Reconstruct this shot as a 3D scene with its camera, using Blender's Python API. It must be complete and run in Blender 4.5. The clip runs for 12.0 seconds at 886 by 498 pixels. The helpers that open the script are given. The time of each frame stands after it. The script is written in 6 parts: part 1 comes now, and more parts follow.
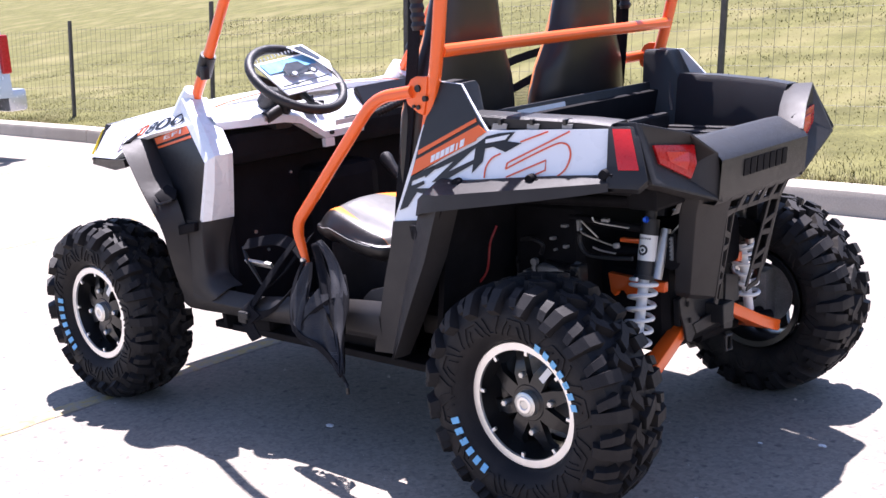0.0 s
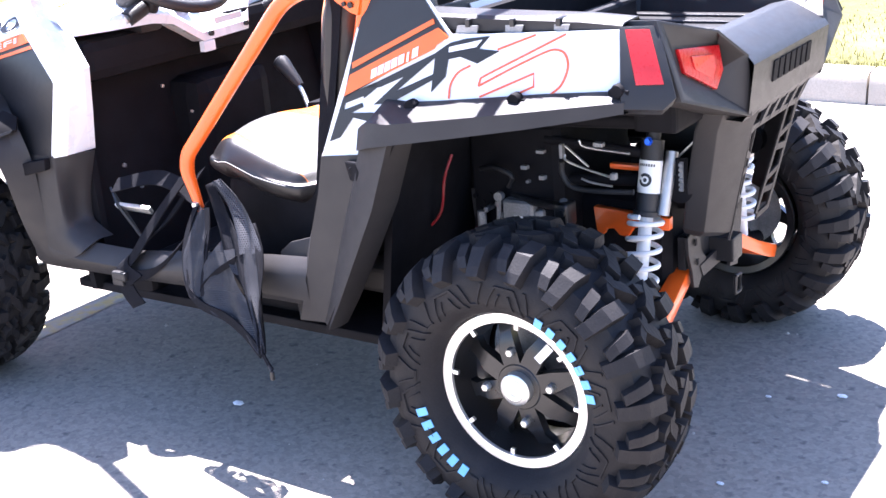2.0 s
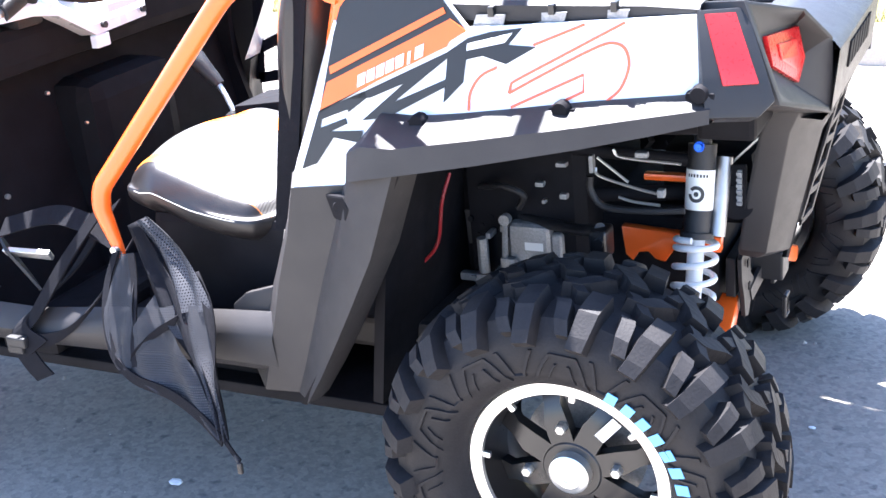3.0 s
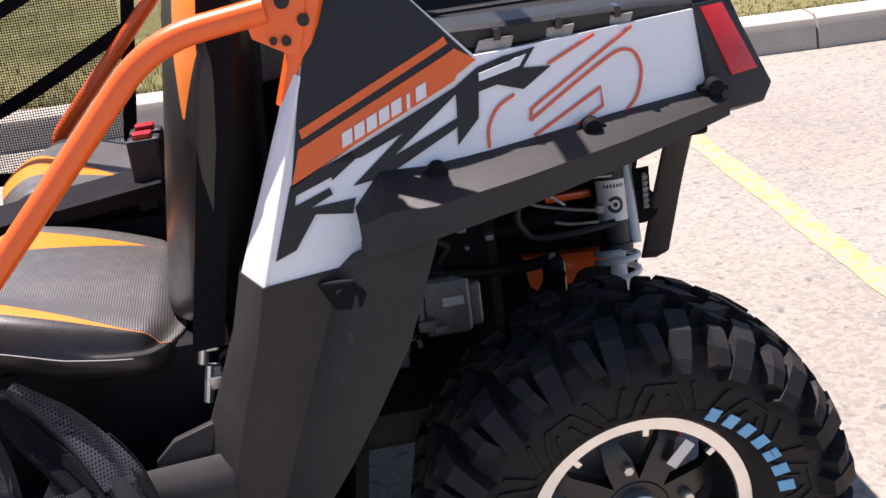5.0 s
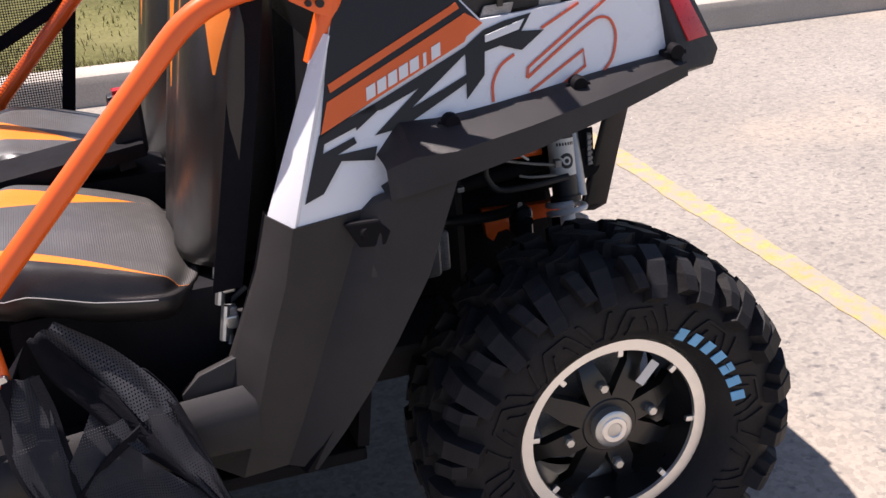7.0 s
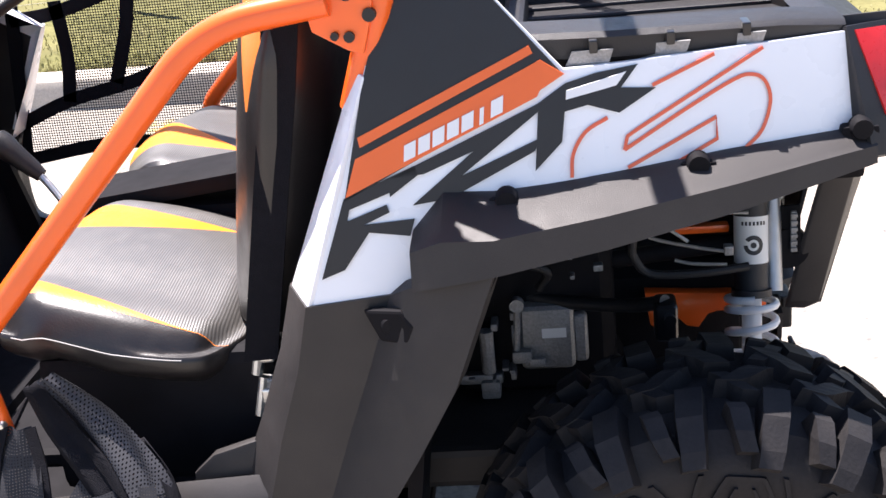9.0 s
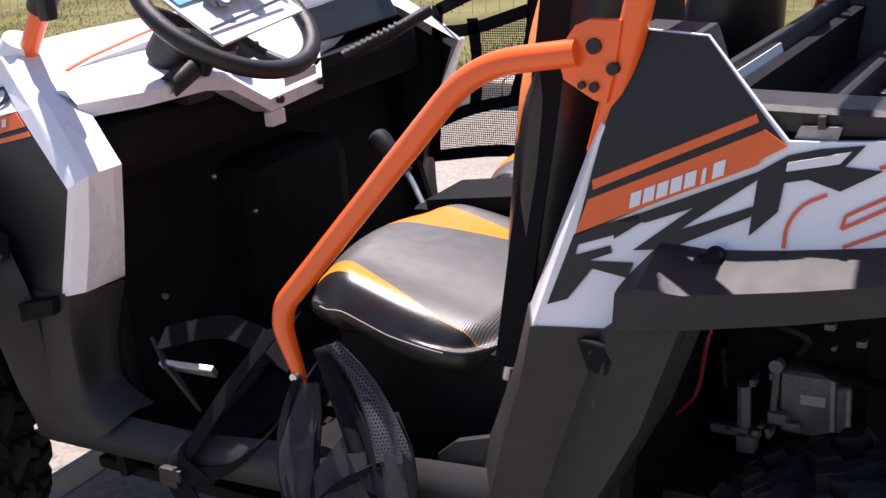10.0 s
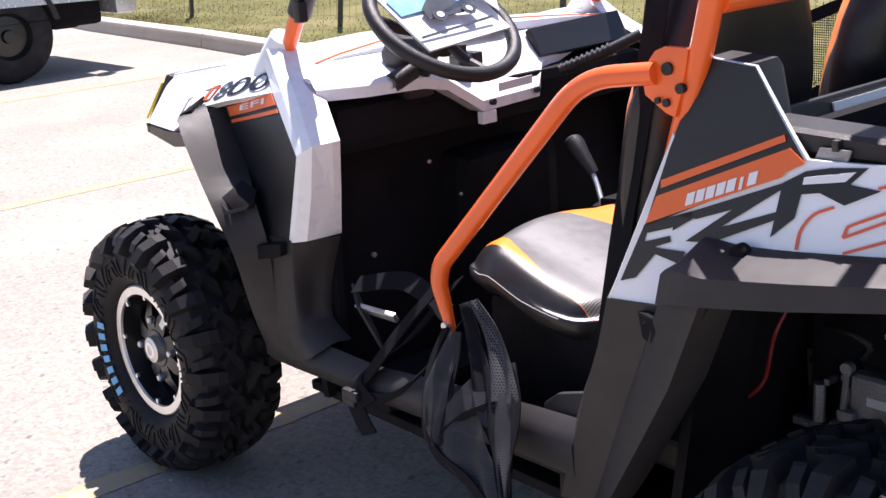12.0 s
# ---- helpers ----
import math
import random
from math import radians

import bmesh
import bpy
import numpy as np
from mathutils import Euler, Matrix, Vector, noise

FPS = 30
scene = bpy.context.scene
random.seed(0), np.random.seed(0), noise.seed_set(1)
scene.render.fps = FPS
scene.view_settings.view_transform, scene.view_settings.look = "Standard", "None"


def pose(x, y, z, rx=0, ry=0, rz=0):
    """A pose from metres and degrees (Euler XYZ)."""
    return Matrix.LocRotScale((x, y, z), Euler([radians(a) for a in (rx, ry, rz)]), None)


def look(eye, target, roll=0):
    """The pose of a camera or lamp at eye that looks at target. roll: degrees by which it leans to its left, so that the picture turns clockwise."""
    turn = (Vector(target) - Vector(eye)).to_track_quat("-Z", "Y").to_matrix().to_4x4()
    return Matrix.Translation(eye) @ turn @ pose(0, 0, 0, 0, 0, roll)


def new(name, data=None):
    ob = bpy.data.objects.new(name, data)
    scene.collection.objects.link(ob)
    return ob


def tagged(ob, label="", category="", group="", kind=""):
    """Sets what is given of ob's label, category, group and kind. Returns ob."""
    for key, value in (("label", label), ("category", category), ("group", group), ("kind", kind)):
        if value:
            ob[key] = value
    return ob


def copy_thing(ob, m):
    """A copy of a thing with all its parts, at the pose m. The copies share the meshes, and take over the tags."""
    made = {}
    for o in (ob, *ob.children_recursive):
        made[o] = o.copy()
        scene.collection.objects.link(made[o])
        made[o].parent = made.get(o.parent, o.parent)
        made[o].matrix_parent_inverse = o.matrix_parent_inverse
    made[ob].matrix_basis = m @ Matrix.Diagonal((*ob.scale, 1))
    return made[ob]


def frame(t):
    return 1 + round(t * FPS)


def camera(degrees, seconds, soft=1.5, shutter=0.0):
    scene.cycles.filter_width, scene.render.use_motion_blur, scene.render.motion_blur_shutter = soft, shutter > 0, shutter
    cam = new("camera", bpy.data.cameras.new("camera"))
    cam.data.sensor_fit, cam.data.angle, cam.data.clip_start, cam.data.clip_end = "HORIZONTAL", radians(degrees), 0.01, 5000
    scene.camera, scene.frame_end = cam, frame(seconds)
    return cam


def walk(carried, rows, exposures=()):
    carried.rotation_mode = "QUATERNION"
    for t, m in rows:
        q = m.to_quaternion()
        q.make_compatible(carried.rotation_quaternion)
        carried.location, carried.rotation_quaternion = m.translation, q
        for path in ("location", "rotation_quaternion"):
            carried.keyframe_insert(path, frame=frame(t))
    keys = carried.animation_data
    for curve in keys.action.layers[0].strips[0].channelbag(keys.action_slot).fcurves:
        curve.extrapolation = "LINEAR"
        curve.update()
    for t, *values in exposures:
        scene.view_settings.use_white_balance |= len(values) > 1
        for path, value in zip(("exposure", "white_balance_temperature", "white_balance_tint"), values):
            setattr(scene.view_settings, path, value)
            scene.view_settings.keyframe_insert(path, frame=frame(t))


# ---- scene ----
cam = camera(40.2, 12.0)
PATH = [
    (0, (1.918, -3.02, 1.404), (0.584, -1.591, 0.982), -4.0),
    (0.5, (1.889, -2.958, 1.391), (0.568, -1.523, 0.946), -4.2),
    (1, (1.729, -2.881, 1.38), (0.459, -1.416, 0.891), -4.3),
    (1.5, (1.457, -2.787, 1.383), (0.284, -1.265, 0.829), -4.3),
    (2, (1.195, -2.592, 1.401), (0.101, -1.047, 0.757), -4.9),
    (2.5, (0.913, -2.41, 1.422), (-0.072, -0.834, 0.681), -5.4),
    (3, (0.629, -2.252, 1.395), (-0.233, -0.603, 0.66), -5.8),
    (3.5, (0.349, -2.088, 1.352), (-0.34, -0.349, 0.643), -6.6),
    (3.7, (0.242, -2.037, 1.369), (-0.341, -0.27, 0.636), -7.2),
    (5.3, (-0.529, -2.246, 1.394), (-0.207, -0.411, 0.665), -6.7),
    (5.5, (-0.605, -2.285, 1.406), (-0.223, -0.468, 0.662), -6.1),
    (6, (-0.74, -2.321, 1.436), (-0.238, -0.551, 0.652), -5.0),
    (6.5, (-0.764, -2.354, 1.436), (-0.242, -0.589, 0.654), -4.7),
    (7, (-0.748, -2.326, 1.413), (-0.234, -0.551, 0.648), -4.6),
    (7.2, (-0.711, -2.325, 1.393), (-0.23, -0.531, 0.651), -4.9),
    (8.8, (-0.231, -1.997, 1.38), (-0.256, -0.153, 0.607), -5.6),
    (9, (-0.154, -1.974, 1.366), (-0.374, -0.129, 0.626), -5.9),
    (9.5, (0.036, -1.914, 1.415), (-0.652, -0.187, 0.677), -6.4),
    (10, (0.222, -1.974, 1.402), (-0.786, -0.373, 0.753), -5.0),
    (10.5, (0.377, -2.003, 1.414), (-0.868, -0.585, 0.751), -5.3),
    (11, (0.527, -1.968, 1.405), (-0.878, -0.705, 0.751), -5.4),
    (11.5, (0.651, -2.012, 1.416), (-0.8, -0.777, 0.805), -4.5),
    (12, (0.752, -2.038, 1.422), (-0.707, -0.797, 0.845), -3.6),
]
walk(cam, [(t, look(eye, target, roll)) for t, eye, target, roll in PATH],
     exposures=[(0.0, 1.62, 5950, 25), (1.0, 1.9, 5900, 24), (2.0, 2.95, 5820, 22), (2.5, 3.30, 5800, 17), (3.7, 3.42, 5800, 15), (5.3, 0.91, 6500, 22), (7.2, 0.93, 6500, 22), (8.8, 1.90, 6350, 18), (9.5, 1.57, 6350, 22), (10.3, 0.87, 6350, 24), (11.0, 0.97, 6310, 24), (12.0, 1.28, 6250, 23)])

# ---- light ----
SUN_DIR = Vector((-0.25, 0.30, 1.0)).normalized()   # towards the sun
world = bpy.data.worlds.new("sky")
scene.world = world
world.use_nodes = True
_n = world.node_tree.nodes
_sky = _n.new("ShaderNodeTexSky")
_sky.sky_type = 'NISHITA'
_sky.sun_disc = False
_sky.sun_elevation = math.asin(SUN_DIR.z)
_sky.sun_rotation = math.atan2(SUN_DIR.x, SUN_DIR.y)
_sky.air_density = 1.0
_sky.dust_density = 0.6
_n["Background"].inputs["Strength"].default_value = 0.072
world.node_tree.links.new(_sky.outputs[0], _n["Background"].inputs["Color"])
sun_data = bpy.data.lights.new("sun", 'SUN')
sun_data.energy = 5.0
sun_data.angle = radians(0.53)
sun_data.color = (1.0, 0.95, 0.87)
sun = new("sun", sun_data)
sun.matrix_world = look((0, 0, 20), Vector((0, 0, 20)) - SUN_DIR)


# ---- materials ----
def mat(name, color, rough=0.5, metal=0.0, spec=0.5, vary=0.12, scale=8.0, grain=0.0, gscale=400.0, dirt=None,
        dirt_scale=3.0, dirt_at=(0.55, 0.75), coat=0.0, rvary=0.1, per_object=0.0, trans=0.0):
    """A surface with colour variation at two scales, fine relief and optional patches of another colour."""
    m = bpy.data.materials.new(name)
    m.use_nodes = True
    nt = m.node_tree
    N, L = nt.nodes, nt.links
    b = N["Principled BSDF"]
    co = N.new("ShaderNodeTexCoord").outputs["Object"]

    def noise_tex(s, detail=3.0):
        t = N.new("ShaderNodeTexNoise")
        t.inputs["Scale"].default_value = s
        t.inputs["Detail"].default_value = detail
        L.new(co, t.inputs["Vector"])
        return t.outputs["Fac"]

    def mix(fac, a, c):
        x = N.new("ShaderNodeMix")
        x.data_type = 'RGBA'
        for sock, v in ((x.inputs[0], fac), (x.inputs[6], a), (x.inputs[7], c)):
            if hasattr(v, "is_output"):
                L.new(v, sock)
            else:
                sock.default_value = v
        return x.outputs[2]

    def ramp(v, lo, hi):
        r = N.new("ShaderNodeMapRange")
        L.new(v, r.inputs[0])
        r.inputs[1].default_value, r.inputs[2].default_value = lo, hi
        return r.outputs[0]

    col = Vector(color)
    dark, light = (*(col * (1 - vary)), 1), (*[min(1, v * (1 + vary)) for v in col], 1)
    big = noise_tex(scale)
    out = mix(ramp(big, 0.3, 0.7), dark, light)
    if grain:
        fine = noise_tex(gscale, 2.0)
        out = mix(ramp(fine, 0.35, 0.65), mix(0.5, out, (*(col * (1 - 2.2 * vary)), 1)), out)
        bump = N.new("ShaderNodeBump")
        bump.inputs["Strength"].default_value = grain
        bump.inputs["Distance"].default_value = 0.002
        L.new(fine, bump.inputs["Height"])
        L.new(bump.outputs[0], b.inputs["Normal"])
    if dirt:
        out = mix(ramp(noise_tex(dirt_scale, 6.0), *dirt_at), out, (*dirt, 1))
    if per_object:
        info = N.new("ShaderNodeObjectInfo")
        out = mix(ramp(info.outputs["Random"], 0, 1), mix(per_object, out, (0.02, 0.02, 0.02, 1)), out)
    L.new(out, b.inputs["Base Color"])
    rr = N.new("ShaderNodeMapRange")
    L.new(noise_tex(scale * 3), rr.inputs[0])
    rr.inputs[3].default_value, rr.inputs[4].default_value = max(0.02, rough - rvary), min(1, rough + rvary)
    L.new(rr.outputs[0], b.inputs["Roughness"])
    b.inputs["Metallic"].default_value = metal
    b.inputs["Specular IOR Level"].default_value = spec
    b.inputs["Coat Weight"].default_value = coat
    b.inputs["Coat Roughness"].default_value = 0.08
    b.inputs["Transmission Weight"].default_value = trans
    return m


def asphalt_mat():
    """Sun-bleached parking-lot asphalt: pale aggregate, dark pits, tan and pinkish stains, fine cracks."""
    m = mat("asphalt", (0.288, 0.262, 0.226), rough=0.85, spec=0.3, vary=0.13, scale=0.8, grain=0.9, gscale=85.0,
            dirt=(0.40, 0.33, 0.26), dirt_scale=0.55, dirt_at=(0.52, 0.75))
    nt = m.node_tree
    N, L = nt.nodes, nt.links
    b = N["Principled BSDF"]
    co = [n for n in N if n.type == 'TEX_COORD'][0].outputs["Object"]
    old = b.inputs["Base Color"].links[0].from_socket
    vor = N.new("ShaderNodeTexVoronoi")
    vor.inputs["Scale"].default_value = 70.0
    L.new(co, vor.inputs["Vector"])
    stone = N.new("ShaderNodeMix")
    stone.data_type, stone.blend_type = 'RGBA', 'MULTIPLY'
    stone.inputs[0].default_value = 0.32
    L.new(old, stone.inputs[6])
    sr = N.new("ShaderNodeValToRGB")
    sr.color_ramp.elements[0].color, sr.color_ramp.elements[1].color = (0.45, 0.45, 0.46, 1), (1.25, 1.2, 1.12, 1)
    sr.color_ramp.elements[0].position, sr.color_ramp.elements[1].position = 0.05, 0.8
    sep = N.new("ShaderNodeSeparateColor")
    L.new(vor.outputs["Color"], sep.inputs[0])
    L.new(sep.outputs[0], sr.inputs[0])
    L.new(sr.outputs[0], stone.inputs[7])
    spots = N.new("ShaderNodeTexNoise")
    spots.inputs["Scale"].default_value, spots.inputs["Detail"].default_value = 28.0, 4.0
    L.new(co, spots.inputs["Vector"])
    pr = N.new("ShaderNodeMapRange")
    L.new(spots.outputs["Fac"], pr.inputs[0])
    pr.inputs[1].default_value, pr.inputs[2].default_value = 0.60, 0.72
    pit = N.new("ShaderNodeMix")
    pit.data_type = 'RGBA'
    L.new(pr.outputs[0], pit.inputs[0])
    L.new(stone.outputs[2], pit.inputs[6])
    pit.inputs[7].default_value = (0.13, 0.12, 0.115, 1)
    L.new(pit.outputs[2], b.inputs["Base Color"])
    return m


def net_mat(name, color, hole, scale, rough=0.7):
    """A woven net: real holes where the weave is open."""
    m = mat(name, color, rough=rough, vary=0.2, scale=40)
    nt = m.node_tree
    N, L = nt.nodes, nt.links
    uv = N.new("ShaderNodeTexCoord").outputs["UV"]
    vor = N.new("ShaderNodeTexVoronoi")
    vor.voronoi_dimensions, vor.feature = '2D', 'F1'
    vor.inputs["Scale"].default_value = scale
    vor.inputs["Randomness"].default_value = 0.0
    L.new(uv, vor.inputs["Vector"])
    cmp = N.new("ShaderNodeMath")
    cmp.operation = 'GREATER_THAN'
    cmp.inputs[1].default_value = hole
    L.new(vor.outputs["Distance"], cmp.inputs[0])
    L.new(cmp.outputs[0], N["Principled BSDF"].inputs["Alpha"])
    return m


def ribbed_mat():
    """Dark seat cloth with fine raised ribs that catch the sun."""
    m = mat("ribbed_seat_vinyl", (0.062, 0.058, 0.054), rough=0.46, spec=1.0, vary=0.1, scale=15, coat=0.0)
    N, L = m.node_tree.nodes, m.node_tree.links
    co = [n for n in N if n.type == 'TEX_COORD'][0].outputs["Object"]
    w = N.new("ShaderNodeTexWave")
    w.bands_direction = 'X'
    w.inputs["Scale"].default_value, w.inputs["Distortion"].default_value = 84.0, 0.0
    L.new(co, w.inputs["Vector"])
    bump = N.new("ShaderNodeBump")
    bump.inputs["Strength"].default_value, bump.inputs["Distance"].default_value = 0.35, 0.0008
    L.new(w.outputs["Fac"], bump.inputs["Height"])
    L.new(bump.outputs[0], N["Principled BSDF"].inputs["Normal"])
    return m


M = dict(
    asphalt=asphalt_mat(),
    concrete=mat("concrete", (0.47, 0.42, 0.355), rough=0.9, spec=0.3, vary=0.12, scale=2.5, grain=0.5, gscale=120, dirt=(0.40, 0.36, 0.30), dirt_scale=4),
    line=mat("line_paint", (0.42, 0.31, 0.10), rough=0.8, vary=0.12, scale=9, grain=0.5, gscale=90, dirt=(0.285, 0.255, 0.205), dirt_scale=22, dirt_at=(0.36, 0.60)),
    soil=mat("dry_grass_soil", (0.138, 0.132, 0.048), rough=0.95, spec=0.1, vary=0.28, scale=3.0, grain=0.9, gscale=45, dirt=(0.185, 0.165, 0.075), dirt_scale=0.9, dirt_at=(0.48, 0.74)),
    black=mat("black_plastic", (0.0135, 0.0130, 0.0145), rough=0.45, spec=0.4, vary=0.15, scale=14, grain=0.35, gscale=900),
    char=mat("charcoal_plastic", (0.026, 0.0232, 0.0230), rough=0.55, spec=0.36, vary=0.16, scale=10, grain=0.2, gscale=900),
    matte=mat("matte_black", (0.0085, 0.008, 0.0095), rough=0.7, spec=0.1, vary=0.25, scale=12),
    decal_black=mat("decal_black", (0.014, 0.014, 0.016), rough=0.4, spec=0.4, vary=0.06, scale=20),
    white=mat("white_paint", (0.80, 0.81, 0.83), rough=0.28, vary=0.03, scale=6, coat=0.4, rvary=0.05),
    orange=mat("orange_powder_coat", (0.86, 0.125, 0.012), rough=0.32, vary=0.06, scale=8, coat=0.3, rvary=0.06),
    decal_orange=mat("orange_decal", (0.80, 0.135, 0.02), rough=0.35, vary=0.04, scale=12),
    decal_red=mat("red_outline_decal", (0.72, 0.115, 0.045), rough=0.35, vary=0.04, scale=12),
    decal_grey=mat("pink_grey_decal", (0.45, 0.36, 0.36), rough=0.4, vary=0.05),
    decal_white=mat("white_decal", (0.78, 0.78, 0.78), rough=0.4, vary=0.03),
    rubber=mat("tyre_rubber", (0.0150, 0.0140, 0.0155), rough=0.64, spec=0.22, vary=0.2, scale=12, grain=0.25, gscale=200, dirt=(0.034, 0.030, 0.027), dirt_scale=7, dirt_at=(0.5, 0.8)),
    blue=mat("blue_letter_paint", (0.16, 0.44, 0.72), rough=0.6, vary=0.1, scale=30),
    alu=mat("machined_aluminium", (0.88, 0.87, 0.85), rough=0.42, metal=1.0, vary=0.05, scale=20),
    gloss=mat("gloss_black", (0.008, 0.008, 0.009), rough=0.30, vary=0.1, scale=10, coat=0.15, rvary=0.06),
    steel=mat("zinc_steel", (0.62, 0.62, 0.60), rough=0.35, metal=0.9, vary=0.1, scale=30),
    engine=mat("cast_aluminium", (0.30, 0.30, 0.30), rough=0.55, metal=0.6, vary=0.2, scale=25, grain=0.4, gscale=300),
    vinyl=mat("black_vinyl", (0.015, 0.013, 0.013), rough=0.36, vary=0.15, scale=15, grain=0.12, gscale=350),
    vinyl_grey=ribbed_mat(),
    vinyl_orange=mat("orange_vinyl", (0.86, 0.23, 0.020), rough=0.35, vary=0.05, scale=15, grain=0.2, gscale=350),
    web=mat("black_webbing", (0.006, 0.006, 0.009), rough=0.8, spec=0.15, vary=0.2, scale=60, grain=0.7, gscale=700),
    red=mat("red_lens", (0.42, 0.008, 0.010), rough=0.28, vary=0.15, scale=40, coat=0.15, rvary=0.08, spec=0.35),
    reflector=mat("red_reflector", (0.55, 0.016, 0.014), rough=0.3, vary=0.08, scale=60, coat=0.3),
    yellow=mat("amber_yellow", (0.85, 0.60, 0.01), rough=0.3, vary=0.05),
    spring=mat("white_spring", (0.75, 0.75, 0.74), rough=0.3, vary=0.04),
    knob_blue=mat("blue_anodised", (0.02, 0.10, 0.55), rough=0.3, metal=0.6),
    paper=mat("glossy_paper", (0.80, 0.82, 0.84), rough=0.30, vary=0.05, coat=0.7),
    paper_blue=mat("printed_blue", (0.16, 0.42, 0.66), rough=0.30, vary=0.3, scale=25, coat=0.7),
    paper_dark=mat("printed_dark", (0.05, 0.055, 0.06), rough=0.16, vary=0.3, scale=25, coat=0.7),
    thread=mat("grey_thread", (0.38, 0.37, 0.36), rough=0.7, vary=0.1),
    warn=mat("warning_label", (0.72, 0.72, 0.70), rough=0.4, vary=0.05),
    rust=mat("painted_post", (0.06, 0.055, 0.05), rough=0.7, vary=0.3, scale=20),
    wire=mat("galvanised_wire", (0.16, 0.15, 0.13), rough=0.6, metal=0.4, vary=0.2, scale=30),
    silver=mat("silver_car_paint", (0.52, 0.54, 0.57), rough=0.25, metal=0.5, vary=0.03, coat=0.7),
    reservoir=mat("brushed_metal", (0.42, 0.41, 0.40), rough=0.42, metal=0.8, vary=0.08, scale=40),
    redwire=mat("red_cable", (0.22, 0.010, 0.014), rough=0.4),
)
M["net"] = net_mat("woven_net", (0.022, 0.022, 0.026), 0.40, 170.0)
# the door net twice: a paler tone where sunlit, a darker one where shaded
M["net_lit"] = net_mat("lit_dense_net", (0.030, 0.030, 0.036), 0.24, 220.0)
M["net_shaded"] = net_mat("shaded_dense_net", (0.012, 0.012, 0.016), 0.20, 260.0)
M["grass"] = mat("grass_blades", (0.185, 0.178, 0.062), rough=0.65, spec=0.2, vary=0.3, scale=1.2, dirt=(0.29, 0.245, 0.12), dirt_scale=0.9, dirt_at=(0.46, 0.66))


# ---- mesh helpers ----
def part(name, bm, material, parent=None, label="", smooth=False, mats=None):
    bmesh.ops.recalc_face_normals(bm, faces=bm.faces)
    me = bpy.data.meshes.new(name)
    bm.to_mesh(me)
    bm.free()
    for mm in (mats or [material]):
        me.materials.append(M[mm] if isinstance(mm, str) else mm)
    if smooth:
        me.polygons.foreach_set("use_smooth", [True] * len(me.polygons))
        if smooth != 2:
            me.set_sharp_from_angle(angle=radians(35))
    ob = new(name, me)
    if parent is not None:
        ob.parent = parent
    if label:
        ob["label"] = label
    return ob


def empty(name, label, category, group="", kind=""):
    e = new(name)
    e.empty_display_size = 0.1
    return tagged(e, label, category, group, kind)


def bevel(bm, w, seg=2, ang=30):
    edges = [e for e in bm.edges if len(e.link_faces) == 2 and e.calc_face_angle(0) > radians(ang)]
    if edges and w > 0:
        bmesh.ops.bevel(bm, geom=edges, offset=w, segments=seg, affect='EDGES', profile=0.6, clamp_overlap=True)
    return bm


def box(lo, hi, w=0.0, m=None, seg=2):
    bm = bmesh.new()
    bmesh.ops.create_cube(bm, size=1.0)
    lo, hi = Vector(lo), Vector(hi)
    for v in bm.verts:
        v.co = Vector([(lo[i] + hi[i]) / 2 + v.co[i] * (hi[i] - lo[i]) for i in range(3)])
    bevel(bm, w, seg)
    if m is not None:
        bm.transform(m)
    return bm


def slab(pts, thick, w=0.0, seg=2):
    """A plate: the polygon pts (3D, roughly flat), grown by thick towards the middle of the vehicle."""
    bm = bmesh.new()
    pts = [Vector(p) for p in pts]
    n = Vector()
    for i, p in enumerate(pts):
        q = pts[(i + 1) % len(pts)]
        n += p.cross(q)
    n.normalize()
    if n.dot(sum(pts, Vector()) / len(pts) - Vector((-0.9, 0, 0.6))) < 0:
        n = -n
    a = [bm.verts.new(p) for p in pts]
    b = [bm.verts.new(p - n * thick) for p in pts]
    bm.faces.new(a)
    bm.faces.new(b[::-1])
    for i in range(len(a)):
        j = (i + 1) % len(a)
        bm.faces.new((a[j], a[i], b[i], b[j]))
    bmesh.ops.recalc_face_normals(bm, faces=bm.faces)
    return bevel(bm, w, seg)


def strips(rows, thick=0.0, w=0.0):
    """A sheet through rows of points, row by row; with thickness it becomes a shell grown inwards by thick (a vector)."""
    bm = bmesh.new()
    g = [[bm.verts.new(Vector(p)) for p in r] for r in rows]
    for a, b in zip(g, g[1:]):
        for i in range(len(a) - 1):
            bm.faces.new((a[i], a[i + 1], b[i + 1], b[i]))
    if thick:
        t = Vector(thick)
        h = [[bm.verts.new(v.co + t) for v in r] for r in g]
        for a, b in zip(h, h[1:]):
            for i in range(len(a) - 1):
                bm.faces.new((b[i], b[i + 1], a[i + 1], a[i]))
        ring = g[0] + [r[-1] for r in g[1:-1]] + g[-1][::-1] + [r[0] for r in g[-2:0:-1]]
        ring2 = h[0] + [r[-1] for r in h[1:-1]] + h[-1][::-1] + [r[0] for r in h[-2:0:-1]]
        for i in range(len(ring)):
            j = (i + 1) % len(ring)
            bm.faces.new((ring[j], ring[i], ring2[i], ring2[j]))
    bmesh.ops.recalc_face_normals(bm, faces=bm.faces)
    return bevel(bm, w)


